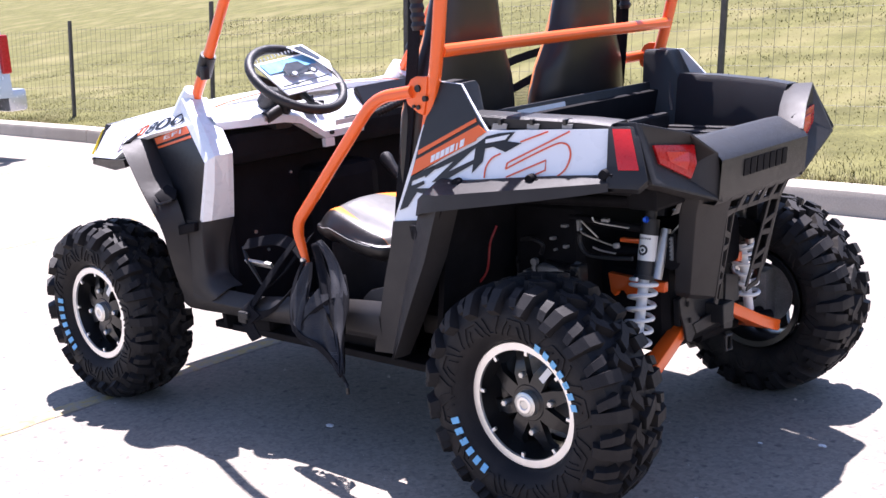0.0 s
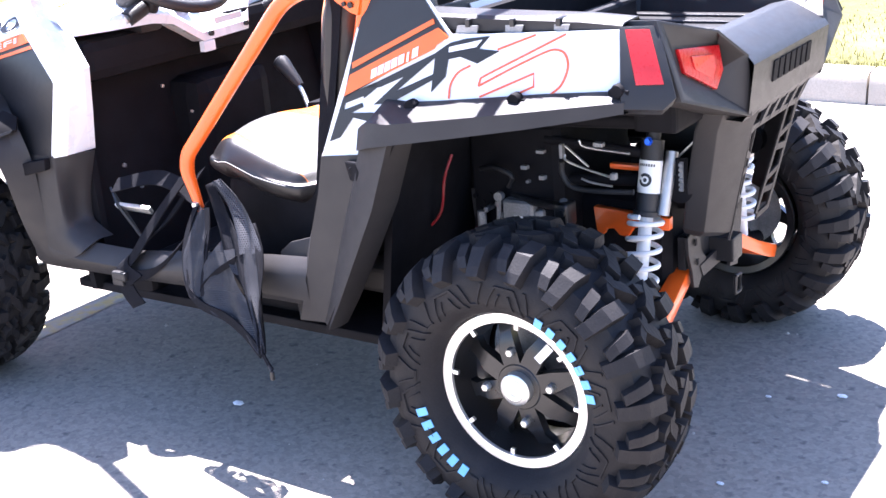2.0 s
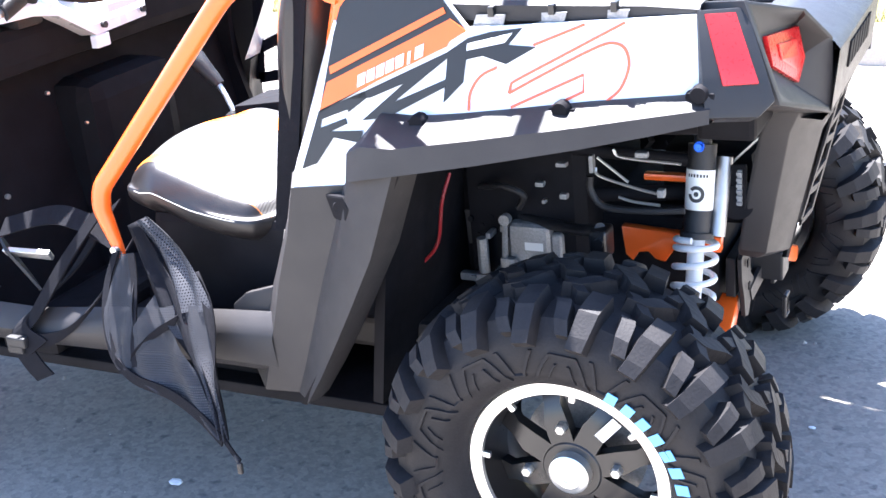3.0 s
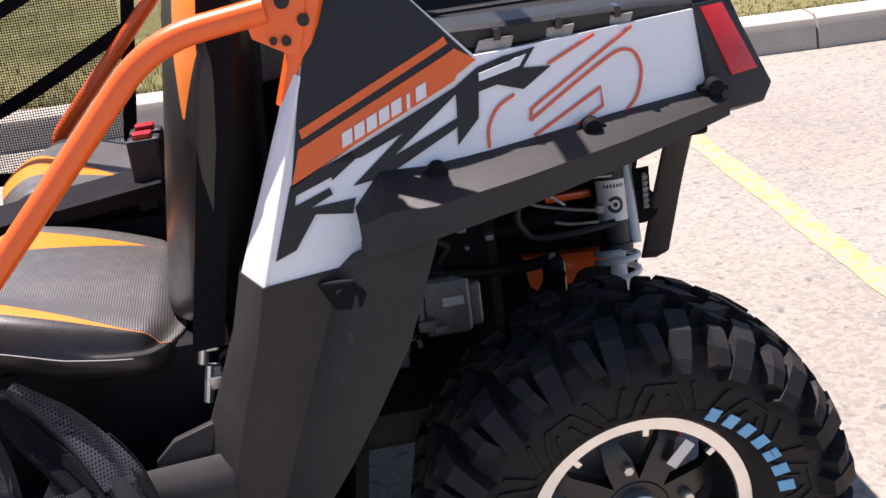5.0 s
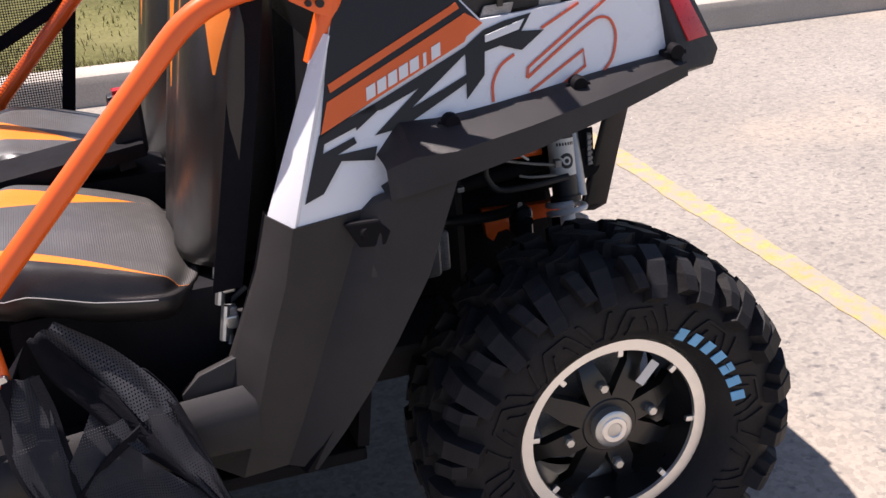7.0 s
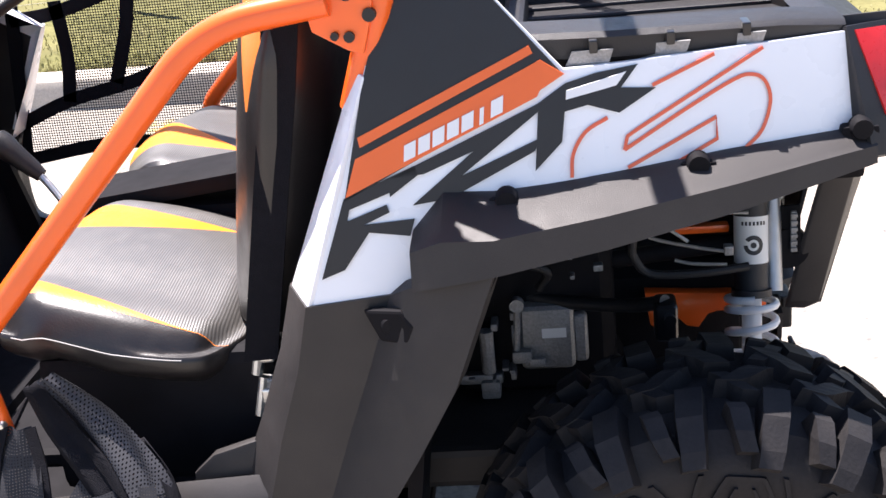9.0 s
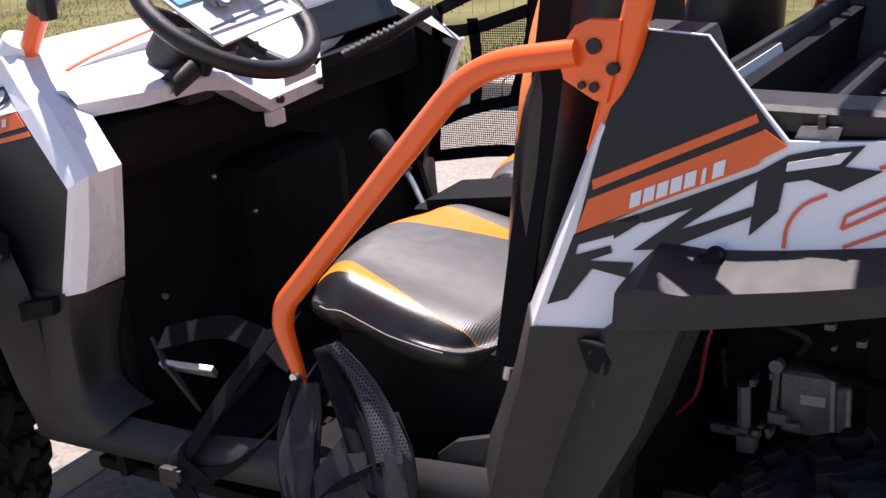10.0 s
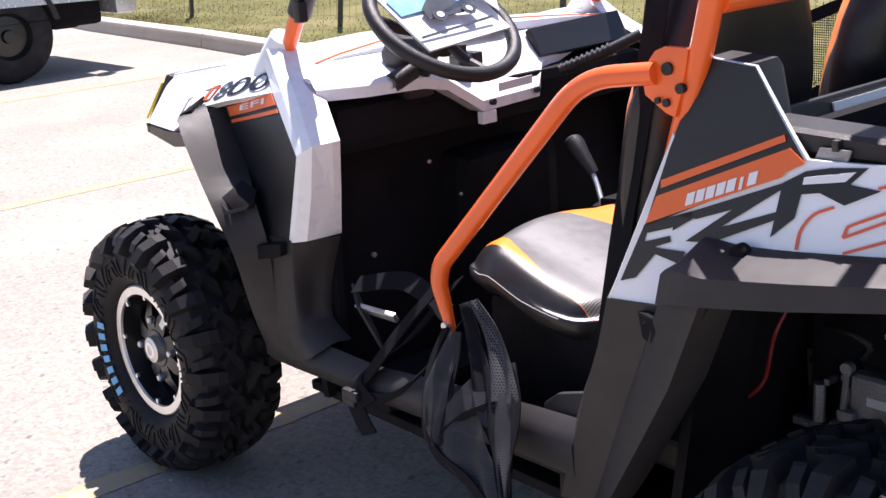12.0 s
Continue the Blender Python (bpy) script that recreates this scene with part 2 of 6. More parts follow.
def smooth_path(pts, n=6):
    """Points along a Catmull-Rom curve."""
    pts = [Vector(p) for p in pts]
    out = []
    ext = [pts[0] * 2 - pts[1]] + pts + [pts[-1] * 2 - pts[-2]]
    for i in range(1, len(ext) - 2):
        p0, p1, p2, p3 = ext[i - 1:i + 3]
        for k in range(n):
            t = k / n
            out.append(0.5 * ((2 * p1) + (p2 - p0) * t + (2 * p0 - 5 * p1 + 4 * p2 - p3) * t * t + (3 * p1 - p0 - 3 * p2 + p3) * t ** 3))
    return out + [pts[-1]]


def round_path(pts, r, n=6):
    """A polyline whose corners are rounded with about the radius r."""
    pts = [Vector(p) for p in pts]
    out = [pts[0]]
    for a, b, c in zip(pts, pts[1:], pts[2:]):
        u, v = (a - b), (c - b)
        d = min(r, u.length * 0.45, v.length * 0.45)
        p, q = b + u.normalized() * d, b + v.normalized() * d
        for k in range(n + 1):
            t = k / n
            out.append((1 - t) ** 2 * p + 2 * t * (1 - t) * b + t * t * q)
    return out + [pts[-1]]


def tube(path, r, seg=14, cap=True, r2=None):
    """A round bar along path; r2 lets it taper."""
    bm = bmesh.new()
    path = [Vector(p) for p in path]
    rings = []
    ref = Vector((0.13, 0.31, 0.94))
    for i, p in enumerate(path):
        d = (path[min(i + 1, len(path) - 1)] - path[max(i - 1, 0)]).normalized()
        u = d.cross(ref)
        if u.length < 1e-3:
            u = d.cross(Vector((1, 0, 0)))
        u.normalize()
        v = d.cross(u)
        rr = r if r2 is None else r + (r2 - r) * i / (len(path) - 1)
        rings.append([bm.verts.new(p + (u * math.cos(a) + v * math.sin(a)) * rr) for a in [2 * math.pi * k / seg for k in range(seg)]])
    for a, b in zip(rings, rings[1:]):
        for k in range(seg):
            bm.faces.new((a[k], a[(k + 1) % seg], b[(k + 1) % seg], b[k]))
    if cap:
        bm.faces.new(rings[0][::-1])
        bm.faces.new(rings[-1])
    return bm


def ribbon(path, width, thick=0.003, widths=None):
    """A strap: path, and the direction across it at each point or one for all."""
    bm = bmesh.new()
    path = [Vector(p) for p in path]
    rows = []
    for i, p in enumerate(path):
        ac = Vector(width[i] if isinstance(width[0], (tuple, list, Vector)) else width)
        d = (path[min(i + 1, len(path) - 1)] - path[max(i - 1, 0)]).normalized()
        n = d.cross(ac).normalized() * thick / 2
        rows.append([bm.verts.new(q) for q in (p - ac / 2 + n, p + ac / 2 + n, p + ac / 2 - n, p - ac / 2 - n)])
    for a, b in zip(rows, rows[1:]):
        for k in range(4):
            bm.faces.new((a[k], a[(k + 1) % 4], b[(k + 1) % 4], b[k]))
    bm.faces.new(rows[0][::-1])
    bm.faces.new(rows[-1])
    return bm


def lathe(profile, seg=48, closed=False):
    """Turns (radius, along) pairs about the y axis."""
    bm = bmesh.new()
    rings = []
    for r, y in profile:
        rings.append([bm.verts.new((r * math.cos(a), y, r * math.sin(a))) for a in [2 * math.pi * k / seg for k in range(seg)]])
    pairs = list(zip(rings, rings[1:])) + ([(rings[-1], rings[0])] if closed else [])
    for a, b in pairs:
        for k in range(seg):
            bm.faces.new((a[k], a[(k + 1) % seg], b[(k + 1) % seg], b[k]))
    return bm


def join(*bms):
    out = bmesh.new()
    for b in bms:
        me = bpy.data.meshes.new("tmp")
        b.to_mesh(me)
        b.free()
        out.from_mesh(me)
        bpy.data.meshes.remove(me)
    return out


def mirror_bm(bm):
    for v in bm.verts:
        v.co.y = -v.co.y
    return bm


# ---- ground ----
def ground_height(x, y):
    """The lawn behind the kerb rises gently away from the lot."""
    d = max(0.0, y - kerb_y(x) - 0.16)
    return 0.15 + 0.03 * min(d, 1.0) + 0.10 * max(0, d - 0.6) * min(1.0, d / 8.0)


def kerb_y(x):
    pts = ((-60, 10.5), (-16, 4.75), (-13, 4.36), (-10, 4.13), (-8.5, 3.96), (-1.2, 3.42), (2, 3.05), (3.2, 2.94), (10, 2.5), (60, 2.5))
    for (a, ya), (b, yb) in zip(pts, pts[1:]):
        if x <= b:
            return ya + (yb - ya) * (x - a) / (b - a)
    return 2.5


bm = bmesh.new()
bmesh.ops.create_grid(bm, x_segments=40, y_segments=40, size=200)
tagged(part("ground", bm, "asphalt"), "sun-bleached grey asphalt of a parking lot", "ground", kind="structure")

bm = bmesh.new()
xs = [-400, -150, -60] + [-40 + 0.8 * i for i in range(76)] + [30, 60, 150, 400]
ds = [0.15, 0.5, 1, 1.6, 2.4, 3.5, 5, 7, 10, 15, 25, 50, 100, 250]
g = [[bm.verts.new((x, kerb_y(x) + d, min(30, ground_height(x, kerb_y(x) + d)) + (0.02 * noise.noise((x, d * 2, 0)) if d > 0.2 else -0.02))) for x in xs] for d in ds]
for a, b in zip(g, g[1:]):
    for i in range(len(xs) - 1):
        bm.faces.new((a[i], a[i + 1], b[i + 1], b[i]))
tagged(part("lawn", bm, "soil", smooth=2), "sloping lawn of half-dry grass behind the kerb", "lawn", kind="structure")


def kerb():
    """Concrete kerb: cast lengths with joints between them."""
    holder = empty("kerb", "pale weathered concrete kerb along the lawn", "kerb", kind="structure")
    x = -40.0
    while x < 22:
        x2 = x + (2.4 if -16 < x < 10 else 6.0)
        rows = []
        for k in range(5):
            xx = x + 0.006 + (x2 - x - 0.012) * k / 4
            y = kerb_y(xx)
            prof = [(-0.02, -0.05), (0.0, 0.10), (0.015, 0.135), (0.04, 0.15), (0.15, 0.155), (0.16, 0.14), (0.16, -0.05)]
            rows.append([(xx, y + p, z) for p, z in prof])
        bm = strips([r + r[:1] for r in rows])
        bmesh.ops.remove_doubles(bm, verts=bm.verts, dist=0.0005)
        bmesh.ops.holes_fill(bm, edges=[e for e in bm.edges if e.is_boundary], sides=7)
        part("kerb_stone", bm, "concrete", holder, smooth=True)
        x = x2


kerb()
for i, (x, y0, y1) in enumerate(((1.04, -6, 3.0), (-1.97, -6, 3.2), (-5.16, -6, 3.5), (-8.60, -6, 3.8), (-12.0, -6, 4.1))):
    bm = bmesh.new()
    n = 160
    for s in (-0.043, 0.043):
        for k in range(n + 1):
            bm.verts.new((x + s + 0.016 * noise.noise((k * 2.7, s * 90, i)), y0 + (y1 - y0) * k / n, 0.002))
    bm.verts.ensure_lookup_table()
    for k in range(n):
        bm.faces.new((bm.verts[k], bm.verts[n + 1 + k], bm.verts[n + 2 + k], bm.verts[k + 1]))
    tagged(part("parking_line", bm, "line"), "worn yellow painted parking line on asphalt", "road marking", "parking lines", "structure")


# ---- the vehicle ----
# x runs from nose (-) to tail (+), the rear axle stands at x = 0, y = 0 is its middle.
AXLE = -1.962
utv = empty("off_road_vehicle", "white and black off-road buggy with orange roll cage on asphalt", "off-road vehicle")


def panel_y(x, z):
    """The flank: leaning inwards, straight along the seats, drawn in towards the tail."""
    d = x + 0.15
    bend = 0.0 if d < -0.07 else d if d > 0.07 else (d + 0.07) ** 2 / 0.28
    return -0.048 * x + 0.293 * bend + 0.209 * z - 0.820


def panel_sheet(pts, off, thick, s=-1):
    """A plate of outline pts (x, z) laid on the flank, lifted by off, following its bend."""
    bm = bmesh.new()
    bm.faces.new([bm.verts.new((x, 0, z)) for x, z in pts])
    for k in range(12):
        bmesh.ops.bisect_plane(bm, geom=bm.verts[:] + bm.edges[:] + bm.faces[:], plane_co=(-0.22 + 0.035 * k, 0, 0), plane_no=(1, 0, 0))
    bmesh.ops.triangulate(bm, faces=bm.faces)
    front = bm.faces[:]
    rim = [e for e in bm.edges if e.is_boundary]
    back = bmesh.ops.duplicate(bm, geom=bm.verts[:] + bm.edges[:] + front)
    twin = back["vert_map"]
    for e in rim:
        a, b = e.verts
        bm.faces.new((a, b, twin[b], twin[a]))
    deep = {v for v in back["geom"] if isinstance(v, bmesh.types.BMVert)}
    for v in bm.verts:
        y = panel_y(v.co.x, v.co.z) - off + (thick if v in deep else 0)
        v.co.y = -s * y
    return bm


def both(name, make, material, label="", smooth=True):
    """The same part on both flanks."""
    for s in (1, -1):
        b = make()
        part(name, b if s == 1 else mirror_bm(b), material, utv, label, smooth)


def decal(name, pts, off, material, parent, s=-1):
    return part(name, panel_sheet(pts, off, 0.0015, s), material, parent)


# quarter panels behind the seats
QUARTER = [(-0.482, 0.762), (-0.38, 0.772), (-0.30, 0.815), (-0.29, 0.889), (0.199, 0.914), (0.182, 1.029), (-0.158, 1.027), (-0.262, 1.146), (-0.352, 1.153), (-0.394, 1.033)]
for s in (-1, 1):
    q = part("quarter_panel", panel_sheet(QUARTER, 0.0, 0.007, s), "white", utv, "white quarter panel with black and orange decals")
    decal("black_field", [(-0.352, 1.152), (-0.262, 1.145), (-0.160, 1.024), (-0.19, 1.006), (-0.429, 0.890), (-0.394, 1.03)], 0.003, "decal_black", q, s)
    decal("pinstripe", [(-0.406, 0.965), (-0.404, 0.953), (-0.192, 1.049), (-0.196, 1.058)], 0.0055, "decal_orange", q, s)
    decal("orange_band", [(-0.411, 0.940), (-0.184, 1.041), (-0.157, 1.023), (-0.186, 1.007), (-0.19, 1.0), (-0.30, 0.952), (-0.427, 0.895)], 0.0055, "decal_orange", q, s)
    # name plate on the band, as plain bars
    for k in range(7):
        x0, z0 = -0.352 + 0.0178 * k, 0.9345 + 0.00752 * k
        wd = 0.005 if k == 5 else 0.0145
        x0 += 0.004 if k == 5 else 0
        decal("letter_bar", [(x0, z0), (x0 + wd, z0 + wd * 0.42), (x0 + wd + 0.002, z0 + wd * 0.42 + 0.019), (x0 + 0.002, z0 + 0.019)], 0.0075, "decal_white", q, s)
    # black angular graphic, three joined blocks
    for pts in ([(-0.430, 0.893), (-0.341, 0.928), (-0.336, 0.918), (-0.373, 0.893), (-0.373, 0.898), (-0.424, 0.880), (-0.428, 0.866), (-0.378, 0.884), (-0.375, 0.875), (-0.408, 0.861), (-0.345, 0.866), (-0.352, 0.846), (-0.402, 0.852), (-0.436, 0.808), (-0.466, 0.797)],
                [(-0.371, 0.915), (-0.188, 0.992), (-0.186, 0.985), (-0.286, 0.913), (-0.190, 0.952), (-0.196, 0.938), (-0.300, 0.888), (-0.346, 0.882), (-0.268, 0.942), (-0.33, 0.918)],
                [(-0.189, 0.992), (-0.156, 1.012), (-0.121, 1.020), (-0.072, 1.024), (-0.093, 1.000), (-0.052, 0.995), (-0.096, 0.972), (-0.132, 0.985), (-0.159, 0.980), (-0.164, 0.946), (-0.197, 0.915)]):
        decal("black_graphic", pts, 0.003, "decal_black", q, s)
    decal("white_gap", [(-0.157, 0.994), (-0.156, 1.004), (-0.086, 1.018), (-0.098, 1.004)], 0.0055, "decal_white", q, s)
    # outlined orange loop, drawn as thin strips
    def stroke(pts, wd=0.0042, curved=False):
        b = [Vector((p[0], p[2])) for p in smooth_path([(x, 0, z) for x, z in pts], 4)] if curved else [Vector((x, z)) for x, z in pts]
        L, R = [], []
        for i, p in enumerate(b):
            d = (b[min(i + 1, len(b) - 1)] - b[max(i - 1, 0)]).normalized() * wd / 2
            L.append((p.x - d.y, p.y + d.x))
            R.append((p.x + d.y, p.y - d.x))
        for i in range(len(b) - 1):
            decal("outline", [L[i], L[i + 1], R[i + 1], R[i]], 0.003, "decal_red", q, s)
    stroke([(-0.155, 0.904), (-0.152, 0.931), (-0.136, 0.955), (-0.11, 0.968)], curved=True)
    stroke([(-0.056, 0.998), (0.018, 1.024)])
    stroke([(-0.075, 0.951), (0.076, 1.024)])
    stroke([(-0.092, 0.929), (-0.088, 0.944), (-0.075, 0.951)])
    stroke([(-0.092, 0.929), (-0.02, 0.965), (0.04, 0.992), (0.062, 0.995), (0.077, 0.986), (0.083, 0.962), (0.072, 0.930), (0.052, 0.912)], curved=True)
    stroke([(-0.089, 0.908), (0.018, 0.952), (0.018, 0.927), (-0.035, 0.904)])
both("quarter_edge", lambda: slab([(-0.394, -0.590, 1.036), (-0.488, -0.640, 0.762), (-0.521, -0.582, 0.766), (-0.407, -0.570, 1.040)], 0.012, 0.003), "white", "white folded front edge")


# fender flare over the rear wheel, with notches for its bolts
def rear_flare():
    #       x      inner z  ridge y  ridge z  low y  low z
    prof = [(-0.348, 0.848, -0.680, 0.844, -0.693, 0.800),
            (-0.308, 0.891, -0.703, 0.864, -0.713, 0.813),
            (-0.248, 0.889, -0.713, 0.866, -0.719, 0.824),
            (-0.12, 0.899, -0.692, 0.879, -0.698, 0.841),
            (0.03, 0.908, -0.642, 0.890, -0.648, 0.858),
            (0.13, 0.911, -0.600, 0.897, -0.604, 0.870),
            (0.205, 0.913, -0.570, 0.902, -0.573, 0.881)]
    rows = []
    for x, zi, yr, zr, yl, zl in prof:
        yi = panel_y(x, zi)
        rows.append([(x, yi + 0.03, zi + 0.006), (x, yi - 0.012, zi + 0.004), (x, yr + 0.010, zr + 0.004), (x, yr, zr), (x, yl, zl), (x, yl + 0.02, zl - 0.002), (x, yl + 0.10, zl + 0.015)])
    return strips(rows)


both("fender_flare", rear_flare, "char", "charcoal plastic fender flare")
for x in (-0.232, -0.008, 0.188):
    for s in (1, -1):
        z = 0.886 + 0.075 * (x + 0.232)
        y = panel_y(x, z) - 0.018
        b = join(box((x - 0.022, y - 0.004, z - 0.024), (x + 0.022, y + 0.02, z + 0.006), 0.005),
                 lathe([(0.0, -0.008), (0.012, -0.008), (0.014, 0.0), (0.014, 0.012)], 14))
        for v in b.verts:
            if v.co.length < 0.05:
                v.co += Vector((x, y - 0.004, z + 0.004))
        part("flare_bolt", b if s == 1 else mirror_bm(b), "matte", utv, smooth=True)


def leg():
    """The body leg: a flat front face, a shallow valley and an outer flange beside the wheel."""
    lv = [(0.768, -0.520, -0.490, -0.383, -0.352, -0.250, 0.0), (0.680, -0.545, -0.512, -0.418, -0.388, -0.306, 0.0), (0.580, -0.585, -0.548, -0.458, -0.425, -0.362, 0.004),
          (0.500, -0.620, -0.572, -0.488, -0.455, -0.410, 0.010), (0.430, -0.650, -0.594, -0.515, -0.482, -0.455, 0.018), (0.360, -0.672, -0.618, -0.545, -0.515, -0.505, 0.028)]
    rows = []
    for z, a, b, c, d, e, tuck in lv:
        rows.append([(a, -0.585 + tuck * 0.3, z + 0.004), (b, -0.640 + tuck * 0.3, z - 0.004), (c, -0.644 + tuck * 0.5, z + 0.008 * (z > 0.7)),
                     (d, -0.680 + tuck, z + 0.032 * (z > 0.7)), (e, -0.716 + tuck * 1.8, z + 0.056 * (z > 0.7)), (e + 0.010, -0.665 + tuck, z + 0.056 * (z > 0.7))])
    return strips(rows, (0, 0.03, 0))


both("rocker_leg", leg, "char", "charcoal plastic body leg behind the door opening")
# bolt and clip plate sit proud; their black also carries the recess's shade
for s in (1, -1):
    b = lathe([(0.0, -0.004), (0.010, -0.004), (0.013, 0.0), (0.013, 0.02)], 16)
    b.transform(pose(-0.382, -0.667, 0.746))
    b = join(b, slab([(-0.418, -0.652, 0.762), (-0.368, -0.678, 0.770), (-0.352, -0.688, 0.752), (-0.362, -0.686, 0.728), (-0.398, -0.664, 0.724)], 0.014, 0.004))
    part("leg_clip", b if s == 1 else mirror_bm(b), "matte", utv, "black clip with a bolt, its recess shade in the colour")
both("wheel_well_liner", lambda: strips([[(-0.245, -0.70, 0.822), (-0.262, -0.61, 0.82)], [(-0.370, -0.69, 0.56), (-0.39, -0.60, 0.56)], [(-0.51, -0.66, 0.355), (-0.53, -0.59, 0.355)]], (-0.012, 0, 0)), "matte", "black inner liner")


# door sill and floor
def sill():
    rows = []
    for x, zt, zb in ((-1.56, 0.50, 0.375), (-1.48, 0.462, 0.375), (-1.38, 0.448, 0.378), (-1.17, 0.446, 0.382), (-0.96, 0.470, 0.390), (-0.70, 0.494, 0.396), (-0.58, 0.502, 0.396)):
        rows.append([(x, -0.588, zt - 0.08), (x, -0.596, zt - 0.004), (x, -0.606, zt + 0.006), (x, -0.628, zt - 0.012), (x, -0.640, zt - 0.036), (x, -0.634, zb + 0.012), (x, -0.612, zb - 0.010), (x, -0.50, zb - 0.02)])
    return strips(rows)


both("door_sill", sill, "char", "charcoal plastic door sill")
part("floor_pan", join(box((-1.50, -0.56, 0.29), (-0.40, 0.56, 0.315), 0.006), box((-0.95, -0.10, 0.31), (-0.45, 0.10, 0.60), 0.03),
                       box((-1.36, -0.56, 0.30), (-1.20, 0.56, 0.36), 0.02)), "matte", utv, "black floor pan")
part("firewall", join(slab([(-1.42, -0.58, 0.30), (-1.42, 0.58, 0.30), (-1.50, 0.58, 1.0), (-1.50, -0.58, 1.0)], 0.02),
                      box((-1.52, -0.16, 0.30), (-1.34, 0.16, 0.80), 0.05), box((-1.50, -0.52, 0.86), (-1.36, 0.52, 0.97), 0.03)), "matte", utv, "black firewall")
part("seat_bulkhead", join(slab([(-0.40, -0.58, 0.33), (-0.40, 0.58, 0.33), (-0.30, 0.58, 1.02), (-0.30, -0.58, 1.02)], 0.02)), "matte", utv)
both("kick_panel", lambda: slab([(-1.50, -0.560, 0.36), (-1.36, -0.560, 0.40), (-1.41, -0.520, 0.70), (-1.40, -0.510, 0.895), (-1.54, -0.48, 1.0)], 0.02, 0.0), "matte")


# front fender, corner panel and hood
def front_flare():
    """A broad facet facing up and back, an outer edge, a lip round the wheel and a step down to the side panel."""
    rows = [[(-1.860, -0.520, 0.855), (-1.860, -0.560, 0.862), (-1.855, -0.575, 0.885), (-1.850, -0.560, 0.905), (-1.800, -0.562, 0.950)],
            [(-1.815, -0.530, 0.890), (-1.795, -0.625, 0.900), (-1.775, -0.668, 0.940), (-1.765, -0.576, 0.968), (-1.705, -0.580, 0.972)],
            [(-1.765, -0.550, 0.860), (-1.748, -0.665, 0.870), (-1.715, -0.706, 0.918), (-1.705, -0.582, 0.938), (-1.672, -0.592, 0.925)],
            [(-1.690, -0.560, 0.790), (-1.668, -0.690, 0.798), (-1.625, -0.732, 0.850), (-1.622, -0.597, 0.842), (-1.602, -0.606, 0.822)],
            [(-1.620, -0.560, 0.700), (-1.598, -0.692, 0.708), (-1.545, -0.739, 0.755), (-1.540, -0.665, 0.768), (-1.505, -0.655, 0.765)],
            [(-1.600, -0.560, 0.630), (-1.580, -0.668, 0.630), (-1.522, -0.716, 0.655), (-1.500, -0.680, 0.662), (-1.482, -0.648, 0.665)],
            [(-1.610, -0.540, 0.500), (-1.596, -0.630, 0.500), (-1.545, -0.670, 0.502), (-1.510, -0.662, 0.510), (-1.484, -0.642, 0.515)],
            [(-1.600, -0.500, 0.374), (-1.590, -0.585, 0.374), (-1.556, -0.625, 0.375), (-1.520, -0.630, 0.378), (-1.488, -0.630, 0.380)]]
    return strips([list(r) for r in zip(*[smooth_path(c, 4) for c in zip(*rows)])])


both("front_flare", front_flare, "char", "charcoal plastic front fender flare")
# no opening is cut: a black plate gives the scoop its shade
both("flare_scoop", lambda: slab([(-1.766, -0.676, 0.944), (-1.806, -0.600, 0.962), (-1.790, -0.592, 0.974), (-1.748, -0.655, 0.954)], 0.008), "matte", "black plate painted as the shade in the scoop opening")
# the recesses' shade, put on as solid black plates over the uncut flare
both("fender_notch", lambda: slab([(-1.560, -0.708, 0.784), (-1.570, -0.645, 0.810), (-1.520, -0.640, 0.794), (-1.500, -0.666, 0.766), (-1.532, -0.700, 0.757)], 0.010, 0.002), "matte", "black plate painted as the shade in a bolt notch")
both("fender_notch", lambda: slab([(-1.505, -0.672, 0.674), (-1.422, -0.656, 0.688), (-1.426, -0.656, 0.657), (-1.500, -0.672, 0.640)], 0.03, 0.004), "matte", "black plate painted as the shade in a bolt notch")
both("notch_lip", lambda: slab([(-1.564, -0.720, 0.784), (-1.534, -0.712, 0.758), (-1.500, -0.678, 0.768), (-1.502, -0.682, 0.760), (-1.535, -0.718, 0.749), (-1.568, -0.726, 0.778)], 0.006, 0.001), "char")
CORNER = [[(-1.712, -0.585, 0.966), (-1.494, -0.588, 1.006)], [(-1.676, -0.594, 0.918), (-1.425, -0.615, 0.955)], [(-1.610, -0.604, 0.822), (-1.340, -0.648, 0.890)], [(-1.510, -0.640, 0.680), (-1.422, -0.634, 0.688)]]


def on_grid(rows, u, v, off):
    """A point on a strip of quads: u across, v along the rows, lifted by off."""
    i = min(int(v), len(rows) - 2)
    f = v - i
    j = min(int(u), len(rows[0]) - 2)
    g = u - j
    a, b, c, d = [Vector(p) for p in (rows[i][j], rows[i][j + 1], rows[i + 1][j], rows[i + 1][j + 1])]
    p = (a * (1 - g) + b * g) * (1 - f) + (c * (1 - g) + d * g) * f
    n = (b - a).cross(c - a).normalized()
    return p + (n if n.y < 0 else -n) * off


both("front_corner_panel", lambda: strips([[on_grid(CORNER, u / 6, v / 6, 0) for u in range(7)] for v in range(19)], (0, 0.015, 0)), "decal_black", "black front side panel with an orange flash")
for v0, v1 in ((0.02, 0.44), (0.58, 0.72)):
    both("orange_flash", lambda: strips([[on_grid(CORNER, u, v0 + (v1 - v0) * k / 4 + 0.24 * (0.98 - u) / 0.93, 0.003) for u in [0.05 + 0.93 * q / 8 for q in range(9)]] for k in range(5)], (0, 0.0012, 0)), "decal_orange")


